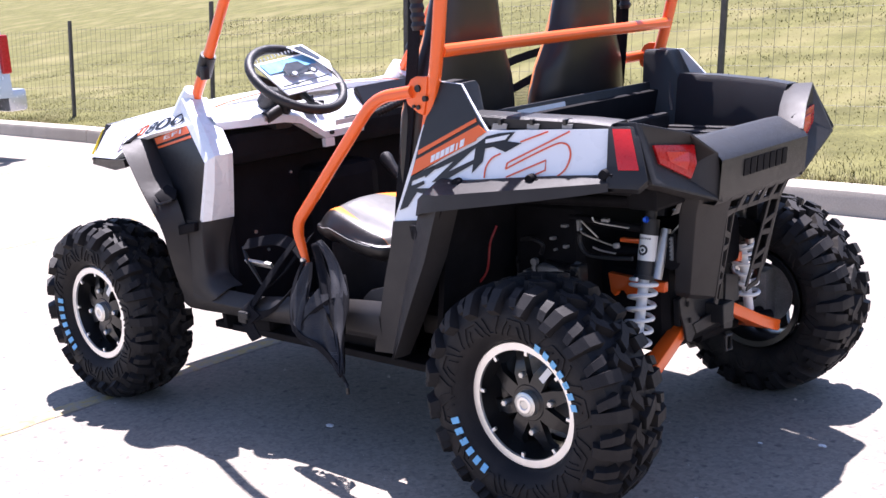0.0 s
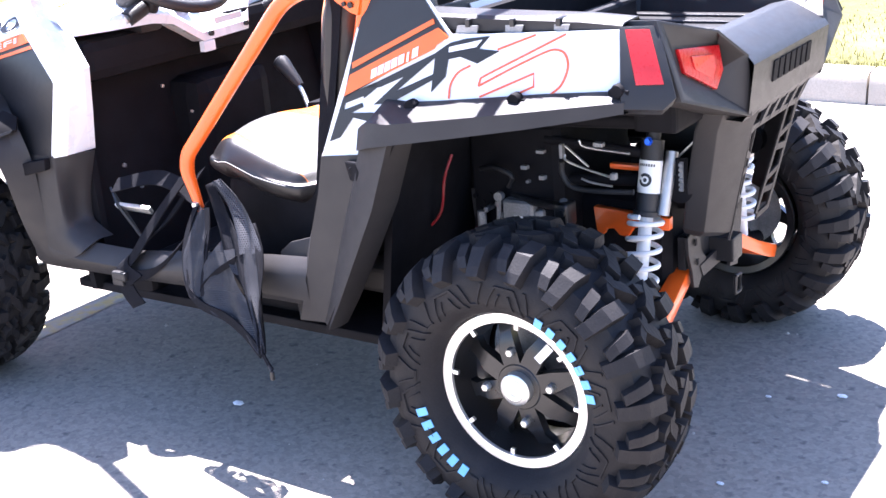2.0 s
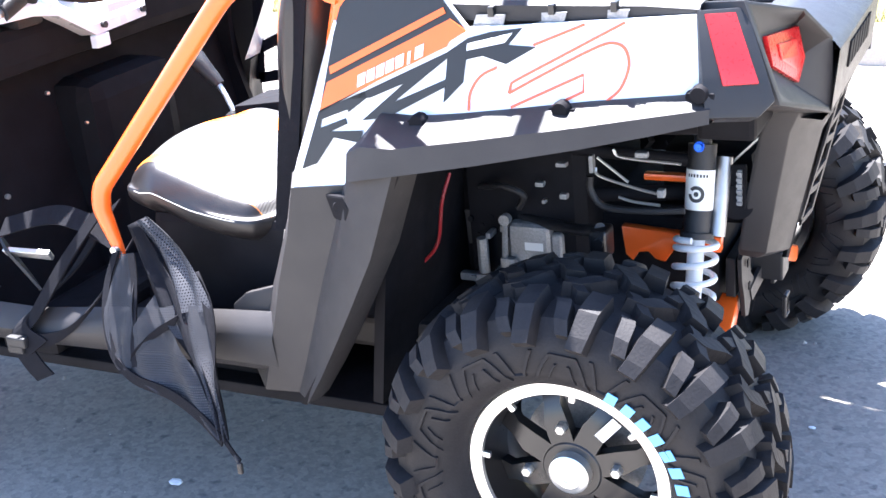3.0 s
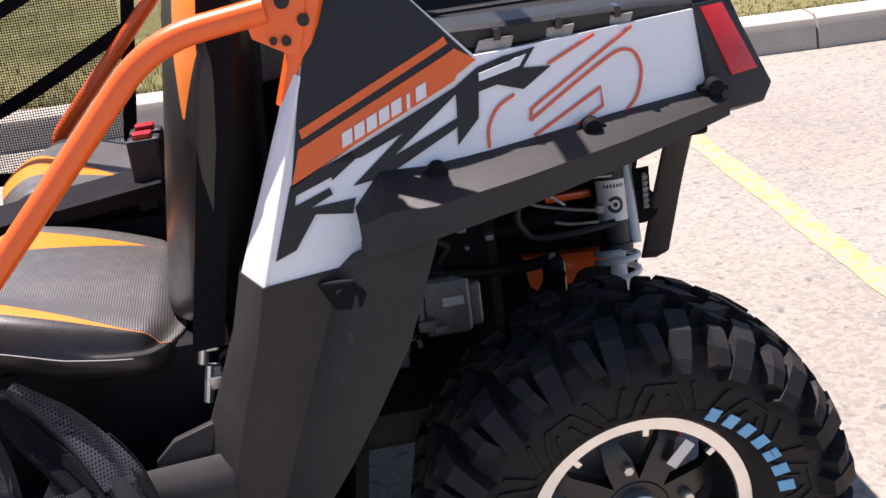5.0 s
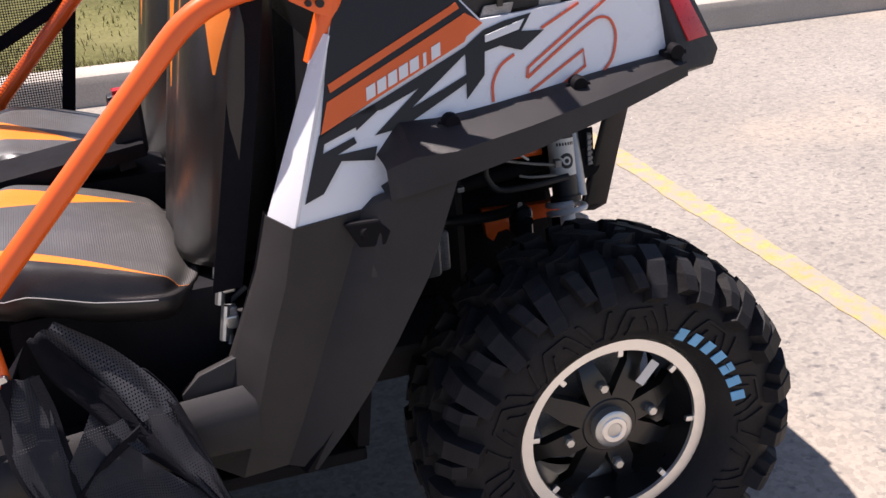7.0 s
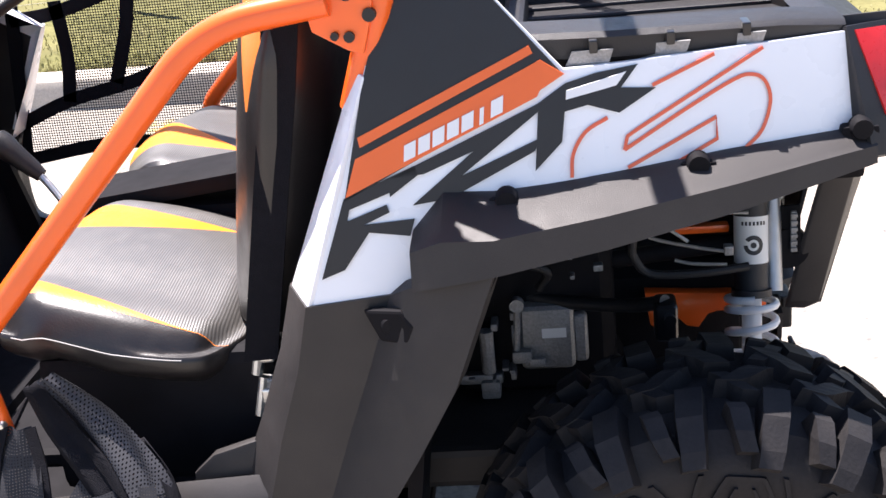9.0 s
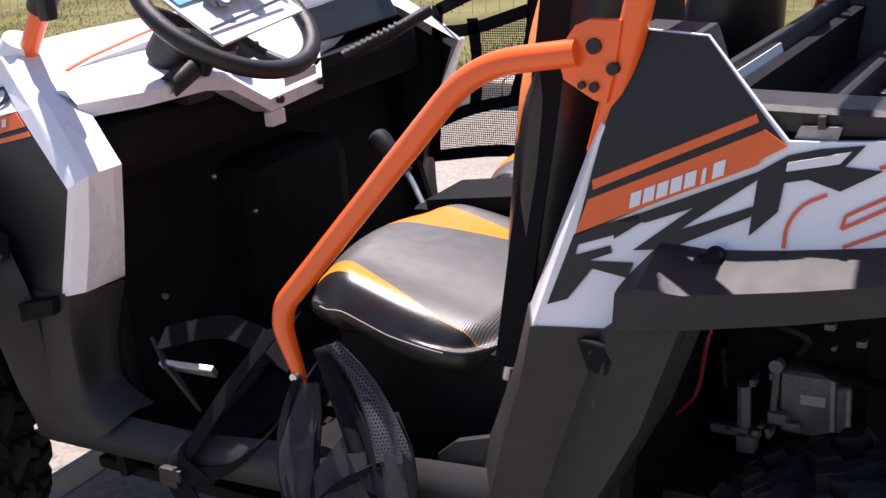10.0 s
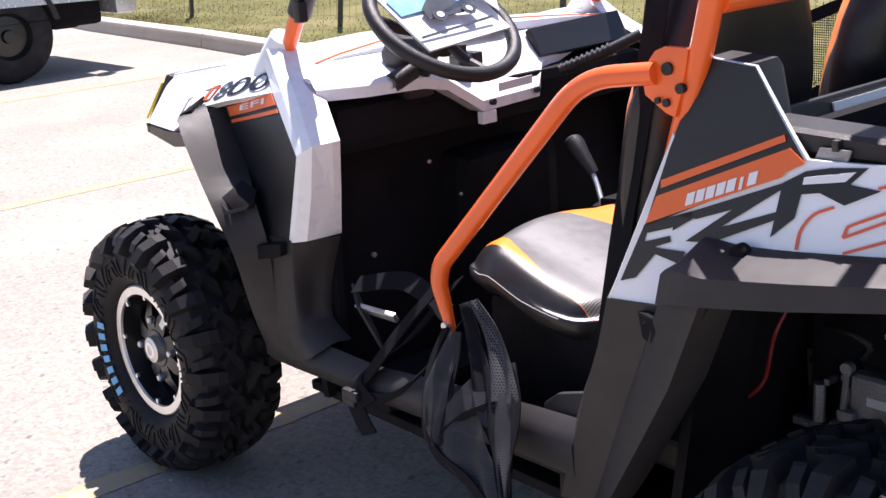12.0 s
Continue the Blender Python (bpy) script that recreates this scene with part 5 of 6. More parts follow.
NY = 0.60
net_sheet(lerp_rows([(-1.39, NY, 0.705), (-1.264, NY, 0.748), (-1.05, NY, 0.80), (-0.76, NY, 0.93)], [(-1.396, NY, 0.617), (-1.27, NY, 0.632), (-1.05, NY, 0.635), (-0.80, NY, 0.62)], 4), "window_net", "net", "black mesh of the window net")
net_sheet(lerp_rows([(-1.257, NY, 0.96), (-1.17, NY, 0.98), (-1.05, NY, 1.02), (-0.75, NY, 1.10)], [(-1.264, NY, 0.748), (-1.17, NY, 0.768), (-1.05, NY, 0.80), (-0.76, NY, 0.93)], 4), "window_net", "net", "black mesh of the window net")
for pts in ([(-1.35, 1.0), (-1.396, 0.61)], [(-1.365, 0.935), (-1.257, 0.945), (-1.10, 0.99)], [(-1.255, 0.97), (-1.25, 0.85), (-1.266, 0.745)], [(-1.39, 0.700), (-1.264, 0.748), (-1.05, 0.80), (-0.74, 0.945)],
            [(-1.08, 1.06), (-1.10, 0.92), (-1.15, 0.78)], [(-1.40, 0.615), (-1.19, 0.642), (-0.98, 0.632), (-0.79, 0.618)], [(-0.715, 1.10), (-0.735, 0.99), (-0.80, 0.64)], [(-1.35, 0.99), (-1.2, 1.05), (-1.0, 1.12), (-0.76, 1.172)], [(-1.08, 0.985), (-0.94, 1.045), (-0.79, 1.106)]):
    p = smooth_path([(x, NY - 0.004, z) for x, z in pts], 4)
    dirs = []
    for i in range(len(p)):
        d = (p[min(i + 1, len(p) - 1)] - p[max(0, i - 1)]).normalized()
        dirs.append(tuple(d.cross(Vector((0, 1, 0))) * 0.030))
    part("net_strap", ribbon(p, dirs, 0.003), "web", utv, "black net strap")

# the driver's net hangs open over the sill
LEFT = smooth_path([(-0.897, -0.605, 0.651), (-0.878, -0.614, 0.587), (-0.828, -0.642, 0.534), (-0.784, -0.669, 0.487), (-0.736, -0.695, 0.442), (-0.683, -0.725, 0.395), (-0.635, -0.763, 0.325)], 5)
RIGHT = smooth_path([(-0.852, -0.600, 0.671), (-0.779, -0.600, 0.615), (-0.718, -0.634, 0.550), (-0.692, -0.664, 0.498), (-0.673, -0.692, 0.450), (-0.653, -0.725, 0.399), (-0.619, -0.766, 0.321)], 5)


def hanging(k0, k1, f0, f1, n=8):
    """A length of the hanging net between its two hems, with soft folds."""
    rows = []
    for k in range(k0, k1 + 1):
        rows.append([LEFT[k].lerp(RIGHT[k], f0 + (f1 - f0) * i / n) + Vector((0, 0.007 * math.sin(9 * i / n + 0.35 * k), 0)) for i in range(n + 1)])
    return rows


# upper patch in the sunlit tone, lower and side lengths in the shaded tone
net_sheet(hanging(0, 13, 0.45, 1.0), "door_net", "net_lit", "black woven door net hanging over the sill")
net_sheet(hanging(12, 30, 0.0, 1.0), "door_net", "net_shaded", "black woven door net hanging over the sill")
part("net_hem", strips(hanging(0, 30, 0.0, 0.47, 4), (0, 0.003, 0)), "web", utv, "black net hem", 2)
part("net_hem", strips(hanging(8, 30, 0.92, 1.03, 2), (0, 0.003, 0)), "web", utv, "black net hem", 2)
side_l = smooth_path([(-0.936, -0.607, 0.596), (-0.950, -0.632, 0.540), (-0.944, -0.662, 0.483), (-0.918, -0.691, 0.427), (-0.888, -0.708, 0.398)], 5)
side_r = smooth_path([(-0.898, -0.609, 0.595), (-0.883, -0.632, 0.547), (-0.874, -0.662, 0.491), (-0.862, -0.691, 0.435), (-0.854, -0.705, 0.407)], 5)
net_sheet([[a.lerp(b, i / 6) + Vector((0, 0.006 * math.sin(i * 1.3 + 0.4 * k), 0)) for i in range(7)] for k, (a, b) in enumerate(zip(side_l, side_r))], "door_net", "net_shaded", "black woven door net gathered at the door tube")
low = smooth_path([(-0.905, -0.700, 0.424), (-0.860, -0.712, 0.392), (-0.800, -0.722, 0.376), (-0.725, -0.738, 0.352), (-0.635, -0.764, 0.322)], 5)
net_sheet([[a.lerp(b, i / 6) + Vector((0, 0.006 * math.sin(i * 1.1 + 0.5 * k), 0)) for i in range(7)] for k, (a, b) in enumerate(zip(low, LEFT[10:10 + len(low)]))], "door_net", "net_shaded", "black woven door net hanging over the sill")
for k in range(0, 18, 17):
    edge = (side_l, side_r)[k > 0]
    part("net_hem", ribbon(edge, (0.016, 0.0, 0.004), 0.003), "web", utv, "black net hem")
for pts, wd in (([(-0.905, -0.700, 0.410), (-0.850, -0.716, 0.387), (-0.763, -0.729, 0.376), (-0.692, -0.745, 0.352), (-0.628, -0.766, 0.320)], (0.006, 0.002, 0.020)),
                ([(-0.868, -0.698, 0.422), (-0.822, -0.681, 0.464), (-0.766, -0.668, 0.499)], (0.010, 0.0, 0.022)),
                ([(-0.627, -0.764, 0.325), (-0.604, -0.774, 0.307), (-0.585, -0.781, 0.295)], (0.004, 0.002, 0.007)),
                ([(-1.00, -0.56, 0.66), (-1.08, -0.60, 0.56), (-1.16, -0.645, 0.44), (-1.195, -0.655, 0.40), (-1.165, -0.664, 0.355), (-1.135, -0.666, 0.325)], (0.045, 0.004, 0.02)),
                ([(-1.02, -0.50, 0.645), (-1.10, -0.57, 0.52), (-1.19, -0.65, 0.43), (-1.14, -0.66, 0.39)], (0.04, 0.01, 0.03)),
                ([(-1.23, -0.60, 0.62), (-1.14, -0.55, 0.635), (-1.05, -0.56, 0.63), (-0.98, -0.56, 0.60)], (0.0, 0.03, 0.03)),
                ([(-0.92, -0.57, 0.61), (-0.99, -0.62, 0.50), (-1.08, -0.645, 0.42), (-1.17, -0.655, 0.395)], (0.03, 0.004, 0.035))):
    part("net_strap", ribbon(smooth_path(pts, 6), wd, 0.004), "web", utv, "black net strap")
both("leg_ledge", lambda: slab([(-0.690, -0.594, 0.505), (-0.660, -0.590, 0.530), (-0.585, -0.586, 0.552), (-0.590, -0.598, 0.470), (-0.690, -0.600, 0.458)], 0.022, 0.004), "char")
part("strap_buckle", join(box((-1.215, -0.674, 0.388), (-1.165, -0.656, 0.412), 0.005), box((-1.22, -0.67, 0.372), (-1.18, -0.652, 0.392), 0.004)), "black", utv, "black plastic strap buckle")
part("strap_clip", join(tube([(-0.598, -0.777, 0.302), (-0.588, -0.781, 0.294)], 0.004, 8), box((-0.590, -0.788, 0.272), (-0.580, -0.780, 0.294), 0.003)), "black", utv, "small black clip")

# ---- rear suspension and drive ----
SHOCK_TOP, SHOCK_END = Vector((0.108, -0.234, 0.742)), Vector((0.098, -0.325, 0.345))


def coil():
    """Two closed turns under the collar, then an open pitch."""
    a, d = SHOCK_TOP, SHOCK_END - SHOCK_TOP
    u = d.normalized().cross(Vector((1, 0, 0))).normalized()
    v = d.normalized().cross(u)
    pts = []
    for k in range(151):
        turn = k / 24
        f = 0.415 + 0.036 * min(turn, 1.2) + 0.086 * max(0, turn - 1.2)
        ang = 2 * math.pi * turn
        pts.append(a + d * f + (u * math.cos(ang) + v * math.sin(ang)) * 0.036)
    return tube(pts, 0.0060, 8)


for s in (1, -1):
    def side(name, bm, material, parent=utv, label="", smooth=True):
        return part(name, bm if s == 1 else mirror_bm(bm), material, parent, label, smooth)

    a, d = SHOCK_TOP, SHOCK_END - SHOCK_TOP
    along = d.normalized()
    sh = side("shock_absorber", join(tube([a, a + d * 0.39], 0.0250, 24), tube([a - d * 0.06, a + d * 0.03], 0.016, 14), tube([a + d * 0.385, a + d * 0.412], 0.030, 24)), "black", utv, "black shock absorber with a white coil spring")
    side("coil_spring", coil(), "spring", sh, "white coil spring")
    side("shock_rod", tube([a + d * 0.41, SHOCK_END], 0.0150, 16), "spring", sh, "white rod")
    side("shock_label", tube([a + d * 0.11, a + d * 0.285], 0.0254, 24, False), "warn", sh, "white label with a round dark mark")
    # the round mark and a line of small print bars lie on the label
    facing = (Vector((0, -1, 0)) - along * Vector((0, -1, 0)).dot(along)).normalized()
    across = along.cross(facing)

    def on_label(q, h, lift=0.0258):
        return a + along * h + (facing * math.cos(q) + across * math.sin(q)) * lift
    mid = d.length * 0.215
    for lo, hi in ((0.0085, 0.0150), (0.0, 0.0045)):
        rows = [[on_label(r / 0.0258 * math.cos(w), mid + r * math.sin(w)) for w in [2 * math.pi * (k + 0.08) / 20 for k in range(19 if lo else 21)]] for r in (lo, hi)]
        side("label_mark", strips(rows), "decal_black", sh)
    for k in range(7):
        q = -0.75 + 0.22 * k
        side("label_mark", strips([[on_label(q, d.length * 0.128), on_label(q + 0.13, d.length * 0.128)], [on_label(q, d.length * 0.142), on_label(q + 0.13, d.length * 0.142)]]), "decal_black", sh)
    side("gas_reservoir", tube([(0.142, -0.212, 0.712), (0.138, -0.262, 0.580)], 0.0140, 18), "reservoir", sh, "bare metal gas reservoir")
    side("adjuster_knob", join(tube([a + Vector((0, -0.012, -0.002)), a + Vector((0, -0.026, 0.002))], 0.0095, 12), tube([a + Vector((0, -0.026, 0.002)), a + Vector((0, -0.032, 0.003))], 0.006, 12)), "knob_blue", sh, "blue adjuster knob")
    # arms
    side("upper_arm", slab([(-0.053, -0.22, 0.569), (0.046, -0.22, 0.562), (0.135, -0.22, 0.559), (0.134, -0.22, 0.53), (0.059, -0.22, 0.53), (0.045, -0.22, 0.526), (0.03, -0.22, 0.503), (0.011, -0.22, 0.507), (-0.002, -0.22, 0.521), (-0.022, -0.22, 0.518), (-0.032, -0.22, 0.5), (-0.046, -0.22, 0.512)], 0.022, 0.003), "orange", utv, "orange suspension arm")
    side("lower_arm", slab([(0.108, -0.130, 0.385), (0.150, -0.130, 0.385), (0.155, -0.290, 0.308), (0.168, -0.340, 0.284), (0.160, -0.405, 0.262), (0.050, -0.405, 0.262), (0.040, -0.350, 0.280), (0.100, -0.290, 0.308)], 0.036, 0.006), "orange", utv, "orange lower suspension arm")
    side("cross_bar", box((-0.005, -0.225, 0.664), (0.078, -0.205, 0.677), 0.004), "orange", utv, "orange cross bar")
    side("radius_rod", tube(smooth_path([(-0.234, -0.27, 0.597), (-0.18, -0.29, 0.592), (-0.082, -0.34, 0.604), (-0.034, -0.39, 0.63)], 5), 0.0105, 12), "black", utv, "black radius rod")
    side("rod_end", join(box((-0.050, -0.410, 0.575), (-0.018, -0.362, 0.632), 0.008, seg=3), tube([(-0.030, -0.400, 0.612), (-0.030, -0.418, 0.612)], 0.009, 10)), "gloss", utv, "black rod end with a bolt")
    for pts in ([(-0.051, -0.340, 0.743), (0.004, -0.340, 0.700)], [(-0.056, -0.335, 0.722), (-0.049, -0.340, 0.709), (0.012, -0.340, 0.691), (0.065, -0.340, 0.680)],
                [(-0.015, -0.340, 0.672), (0.011, -0.340, 0.665), (0.059, -0.340, 0.661)], [(-0.028, -0.320, 0.752), (-0.011, -0.320, 0.738), (0.092, -0.320, 0.731)], [(0.204, -0.200, 0.751), (0.133, -0.200, 0.680)]):
        side("brake_line", tube(smooth_path(pts, 4), 0.0026, 8), "steel", utv, "bright thin brake line")
    for lo, hi in (((-0.066, -0.345, 0.714), (-0.058, -0.33, 0.746)), ((0.018, -0.345, 0.746), (0.040, -0.33, 0.756)), ((0.055, -0.345, 0.676), (0.068, -0.33, 0.690)),
                   ((-0.136, -0.325, 0.715), (-0.116, -0.31, 0.723)), ((-0.178, -0.325, 0.675), (-0.162, -0.31, 0.684)), ((-0.132, -0.325, 0.654), (-0.118, -0.31, 0.664)), ((-0.167, -0.325, 0.643), (-0.160, -0.31, 0.650))):
        side("line_clip", box(lo, hi, 0.002), "engine", utv, "dull metal line clip", False)
    side("bracket_plate", join(slab([(0.152, -0.215, 0.700), (0.184, -0.225, 0.705), (0.184, -0.228, 0.625), (0.152, -0.218, 0.618)], 0.008, 0.002), tube([(0.165, -0.232, 0.634), (0.165, -0.20, 0.634)], 0.032, 20)), "matte", utv, "black bracket and bushing")
    side("ribbed_strip", join(box((0.168, -0.236, 0.630), (0.176, -0.230, 0.696), 0.001), *[box((0.167, -0.240, 0.632 + 0.011 * k), (0.177, -0.233, 0.638 + 0.011 * k), 0.001) for k in range(6)]), "engine", utv, "dull metal ribbed strip", False)
    for p0, p1 in (((0.03, -0.12, 0.30), (0.03, -0.52, 0.28)), ((-0.14, -0.12, 0.30), (0.08, -0.50, 0.28))):
        bm = tube([p0, p1], 0.020, 14)
        part("arm_tube", bm if s == 1 else mirror_bm(bm), "matte", utv, smooth=True)
    bm = tube([(0.0, -0.10, 0.40), (0.0, -0.56, 0.325)], 0.016, 14)
    part("drive_shaft", bm if s == 1 else mirror_bm(bm), "matte", utv, smooth=True)
    bm = join(box((-0.05, -0.60, 0.24), (0.05, -0.53, 0.42), 0.02))
    part("wheel_hub", bm if s == 1 else mirror_bm(bm), "engine", utv, smooth=True)
    bm = join(tube([(AXLE + 0.1, -0.18, 0.36), (AXLE, -0.55, 0.30)], 0.02, 12), tube([(AXLE - 0.12, -0.18, 0.36), (AXLE, -0.55, 0.30)], 0.02, 12), tube([(AXLE + 0.14, -0.20, 0.48), (AXLE, -0.54, 0.40)], 0.018, 12))
    part("front_arm", bm if s == 1 else mirror_bm(bm), "orange", utv, "orange front suspension arm", True)
    bm = join(tube([(AXLE + 0.02, -0.25, 0.80), (AXLE, -0.42, 0.40)], 0.03, 14))
    part("front_shock", bm if s == 1 else mirror_bm(bm), "gloss", utv, smooth=True)
    # inner frame tubes above the wheel
    for pts, r in (([(-0.30, -0.36, 0.80), (0.13, -0.34, 0.81)], 0.018), ([(-0.28, -0.24, 0.62), (0.08, -0.22, 0.645), (0.16, -0.18, 0.66)], 0.014),
                   ([(-0.27, -0.22, 0.80), (-0.10, -0.18, 0.45)], 0.016), ([(-0.14, -0.27, 0.735), (0.12, -0.24, 0.71)], 0.012)):
        bm = tube(pts, r, 12)
        part("frame_tube", bm if s == 1 else mirror_bm(bm), "matte", utv, smooth=True)
part("bed_underside", box((-0.28, -0.47, 0.850), (0.20, 0.47, 0.885), 0.01), "matte", utv)
part("gearbox", join(box((-0.28, -0.185, 0.33), (0.12, 0.185, 0.60), 0.05, seg=3), box((-0.36, -0.28, 0.42), (-0.10, 0.10, 0.78), 0.05, seg=3), box((0.0, -0.14, 0.55), (0.18, 0.14, 0.70), 0.03)), "matte", utv, "black engine and gearbox", True)
part("under_tray", box((-0.60, -0.44, 0.365), (-0.16, 0.44, 0.430), 0.012), "char", utv, "charcoal skid panel under the frame")
part("starter_motor", join(box((-0.250, -0.305, 0.484), (-0.165, -0.200, 0.592), 0.014, seg=3), box((-0.168, -0.295, 0.490), (-0.145, -0.205, 0.572), 0.010, seg=3), tube([(-0.262, -0.255, 0.530), (-0.250, -0.255, 0.530)], 0.034, 20)), "engine", utv, "grey cast starter motor", True)
part("motor_label", slab([(-0.215, -0.3055, 0.540), (-0.178, -0.3055, 0.540), (-0.178, -0.3055, 0.556), (-0.215, -0.3055, 0.556)], 0.002), "warn", utv)
rr = random.Random(5)
for k in range(7):
    x, z = -0.345 + 0.085 * rr.random(), 0.47 + 0.12 * rr.random()
    w, h = 0.004 + 0.008 * rr.random(), 0.004 + 0.008 * rr.random()
    part("linkage_piece", box((x, -0.305 - 0.01 * rr.random(), z), (x + w, -0.28, z + h), 0.002), "engine", utv, "dull metal linkage piece")
part("holed_bracket", slab([(-0.350, -0.275, 0.600), (-0.280, -0.275, 0.615), (-0.275, -0.275, 0.550), (-0.345, -0.275, 0.530)], 0.006, 0.001), "black", utv, "black holed bracket")
# the bracket is not pierced: black discs stand in for the dark of its holes
for x, z in ((-0.335, 0.585), (-0.312, 0.572), (-0.292, 0.592), (-0.322, 0.552), (-0.296, 0.562)):
    b = lathe([(0.0, -0.0045), (0.006, -0.0045), (0.0065, 0.0)], 10)
    b.transform(pose(x, -0.277, z))
    part("bracket_hole", b, "matte", utv)
part("clevis", join(tube([(-0.250, -0.315, 0.600), (-0.250, -0.300, 0.600)], 0.011, 12), tube([(-0.250, -0.310, 0.590), (-0.256, -0.310, 0.515)], 0.0055, 10), box((-0.262, -0.32, 0.505), (-0.232, -0.300, 0.525), 0.004), box((-0.236, -0.32, 0.498), (-0.212, -0.312, 0.512), 0.003), box((-0.236, -0.306, 0.516), (-0.212, -0.298, 0.530), 0.003)), "engine", utv, "dull metal shift clevis", True)
for b in (box((-0.36, -0.30, 0.462), (-0.28, -0.28, 0.478), 0.004), box((-0.315, -0.31, 0.44), (-0.285, -0.28, 0.47), 0.005), tube([(-0.30, -0.31, 0.56), (-0.30, -0.31, 0.49)], 0.011, 10)):
    part("linkage_piece", b, "engine", utv, "dull metal linkage piece", True)
for pts in ([(-0.48, -0.41, 0.535), (-0.449, -0.42, 0.527), (-0.412, -0.42, 0.527), (-0.377, -0.42, 0.545), (-0.338, -0.42, 0.590), (-0.321, -0.42, 0.671), (-0.31, -0.40, 0.72)],):
    part("cable", tube(smooth_path(pts, 6), 0.0035, 8), "redwire", utv, "red battery cable", True)
for pts in ([(-0.073, -0.320, 0.700), (-0.073, -0.320, 0.673), (-0.048, -0.320, 0.644), (0.024, -0.320, 0.641), (0.094, -0.310, 0.643)], [(-0.30, -0.30, 0.66), (-0.24, -0.33, 0.675), (-0.20, -0.33, 0.66), (-0.215, -0.32, 0.63)]):
    part("hose", tube(smooth_path(pts, 6), 0.0065, 10), "black", utv, "black hose", True)
part("hitch_plate", slab([(0.165, -0.151, 0.523), (0.165, -0.121, 0.492), (0.165, -0.109, 0.449), (0.165, -0.085, 0.429), (0.165, -0.101, 0.404), (0.165, -0.133, 0.369), (0.165, -0.158, 0.378), (0.165, -0.167, 0.421), (0.165, -0.185, 0.463), (0.165, -0.19, 0.506)], 0.008, 0.001), "char", utv, "charcoal steel hitch plate with a slot")
part("hitch_plate", join(slab([(0.168, -0.126, 0.42), (0.168, 0.047, 0.432), (0.168, 0.104, 0.411), (0.168, 0.093, 0.394), (0.168, -0.11, 0.39)], 0.008), slab([(0.185, 0.034, 0.533), (0.185, 0.096, 0.521), (0.185, 0.062, 0.365), (0.185, 0.013, 0.374)], 0.008, 0.001)), "char", utv, "charcoal steel hitch plate")
# thin black boxes on the uncut hitch plate, painting the dark inside its slots
for y0, z0 in ((-0.165, 0.505), (-0.160, 0.480), (-0.150, 0.430)):
    part("plate_slot", box((0.168, y0, z0), (0.1705, y0 + 0.010, z0 + 0.014), 0.0), "matte", utv)
part("hitch_loop", tube([(0.213, -0.026, 0.365), (0.213, 0.006, 0.363), (0.213, 0.004, 0.32), (0.213, -0.028, 0.323), (0.213, -0.026, 0.365)], 0.0045, 8), "black", utv, "black wire hitch loop")

# ---- fence ----
def fence():
    f = empty("wire_fence", "sagging wire fence with dark steel posts on the lawn", "fence")
    xs = [-24.0, -20.6, -17.4, -14.2, -11.45, -8.75, -5.9, -2.72, 0.6, 3.7, 6.8, 10.0]
    for i, x in enumerate(xs):
        y = 5.0 + 0.02 * (x + 5)
        if x < -15:
            y += -0.1 * (x + 15)
        z = ground_height(x, y) - 0.03
        lean = 0.05 + 0.02 * (i % 3)
        b = box((-0.022, -0.016, 0), (0.022, 0.016, 1.18 + 0.1 * (i % 2)), 0.004)
        for v in b.verts:
            v.co += Vector((x + lean * v.co.z * 0.9, y + 0.05 * v.co.z, z))
        part("fence_post", b, "rust", f)
    rows = []
    for k in range(8):
        h = 0.10 + 0.135 * k
        b = []
        for a, c in zip(xs, xs[1:]):
            for q in range(6):
                t = q / 6
                x = a + (c - a) * t
                y = 5.0 + 0.02 * (x + 5) + (-0.1 * (x + 15) if x < -15 else 0)
                b.append((x + 0.06 * h, y + 0.05 * h, ground_height(x, y) + h - 0.03 * math.sin(math.pi * t) + 0.008 * noise.noise((x, k, 0))))
        rows.append(b)
    for r in rows:
        part("wire", tube(r, 0.0013, 4, False), "wire", f)
    verts, faces = [], []
    for k in range(0, 260):
        x = -16 + 0.10 * k
        y = 5.0 + 0.02 * (x + 5) + (-0.1 * (x + 15) if x < -15 else 0)
        z = ground_height(x, y)
        o = len(verts)
        j = 0.01 * noise.noise((k, 0, 5))
        for dx, dz in ((-0.001, 0.06), (0.001, 0.06), (0.001, 1.06), (-0.001, 1.06)):
            for dy in (-0.001, 0.001):
                verts.append((x + dx + 0.06 * dz + j * dz, y + dy + 0.05 * dz, z + dz))
        faces += [(o, o + 2, o + 4, o + 6), (o + 1, o + 7, o + 5, o + 3), (o, o + 6, o + 7, o + 1), (o + 2, o + 3, o + 5, o + 4)]
    me = bpy.data.meshes.new("stay_wire")
    me.from_pydata(verts, [], faces)
    me.materials.append(M["wire"])
    ob = new("stay_wire", me)
    ob.parent = f
    ob["kind"] = "stuff"


fence()


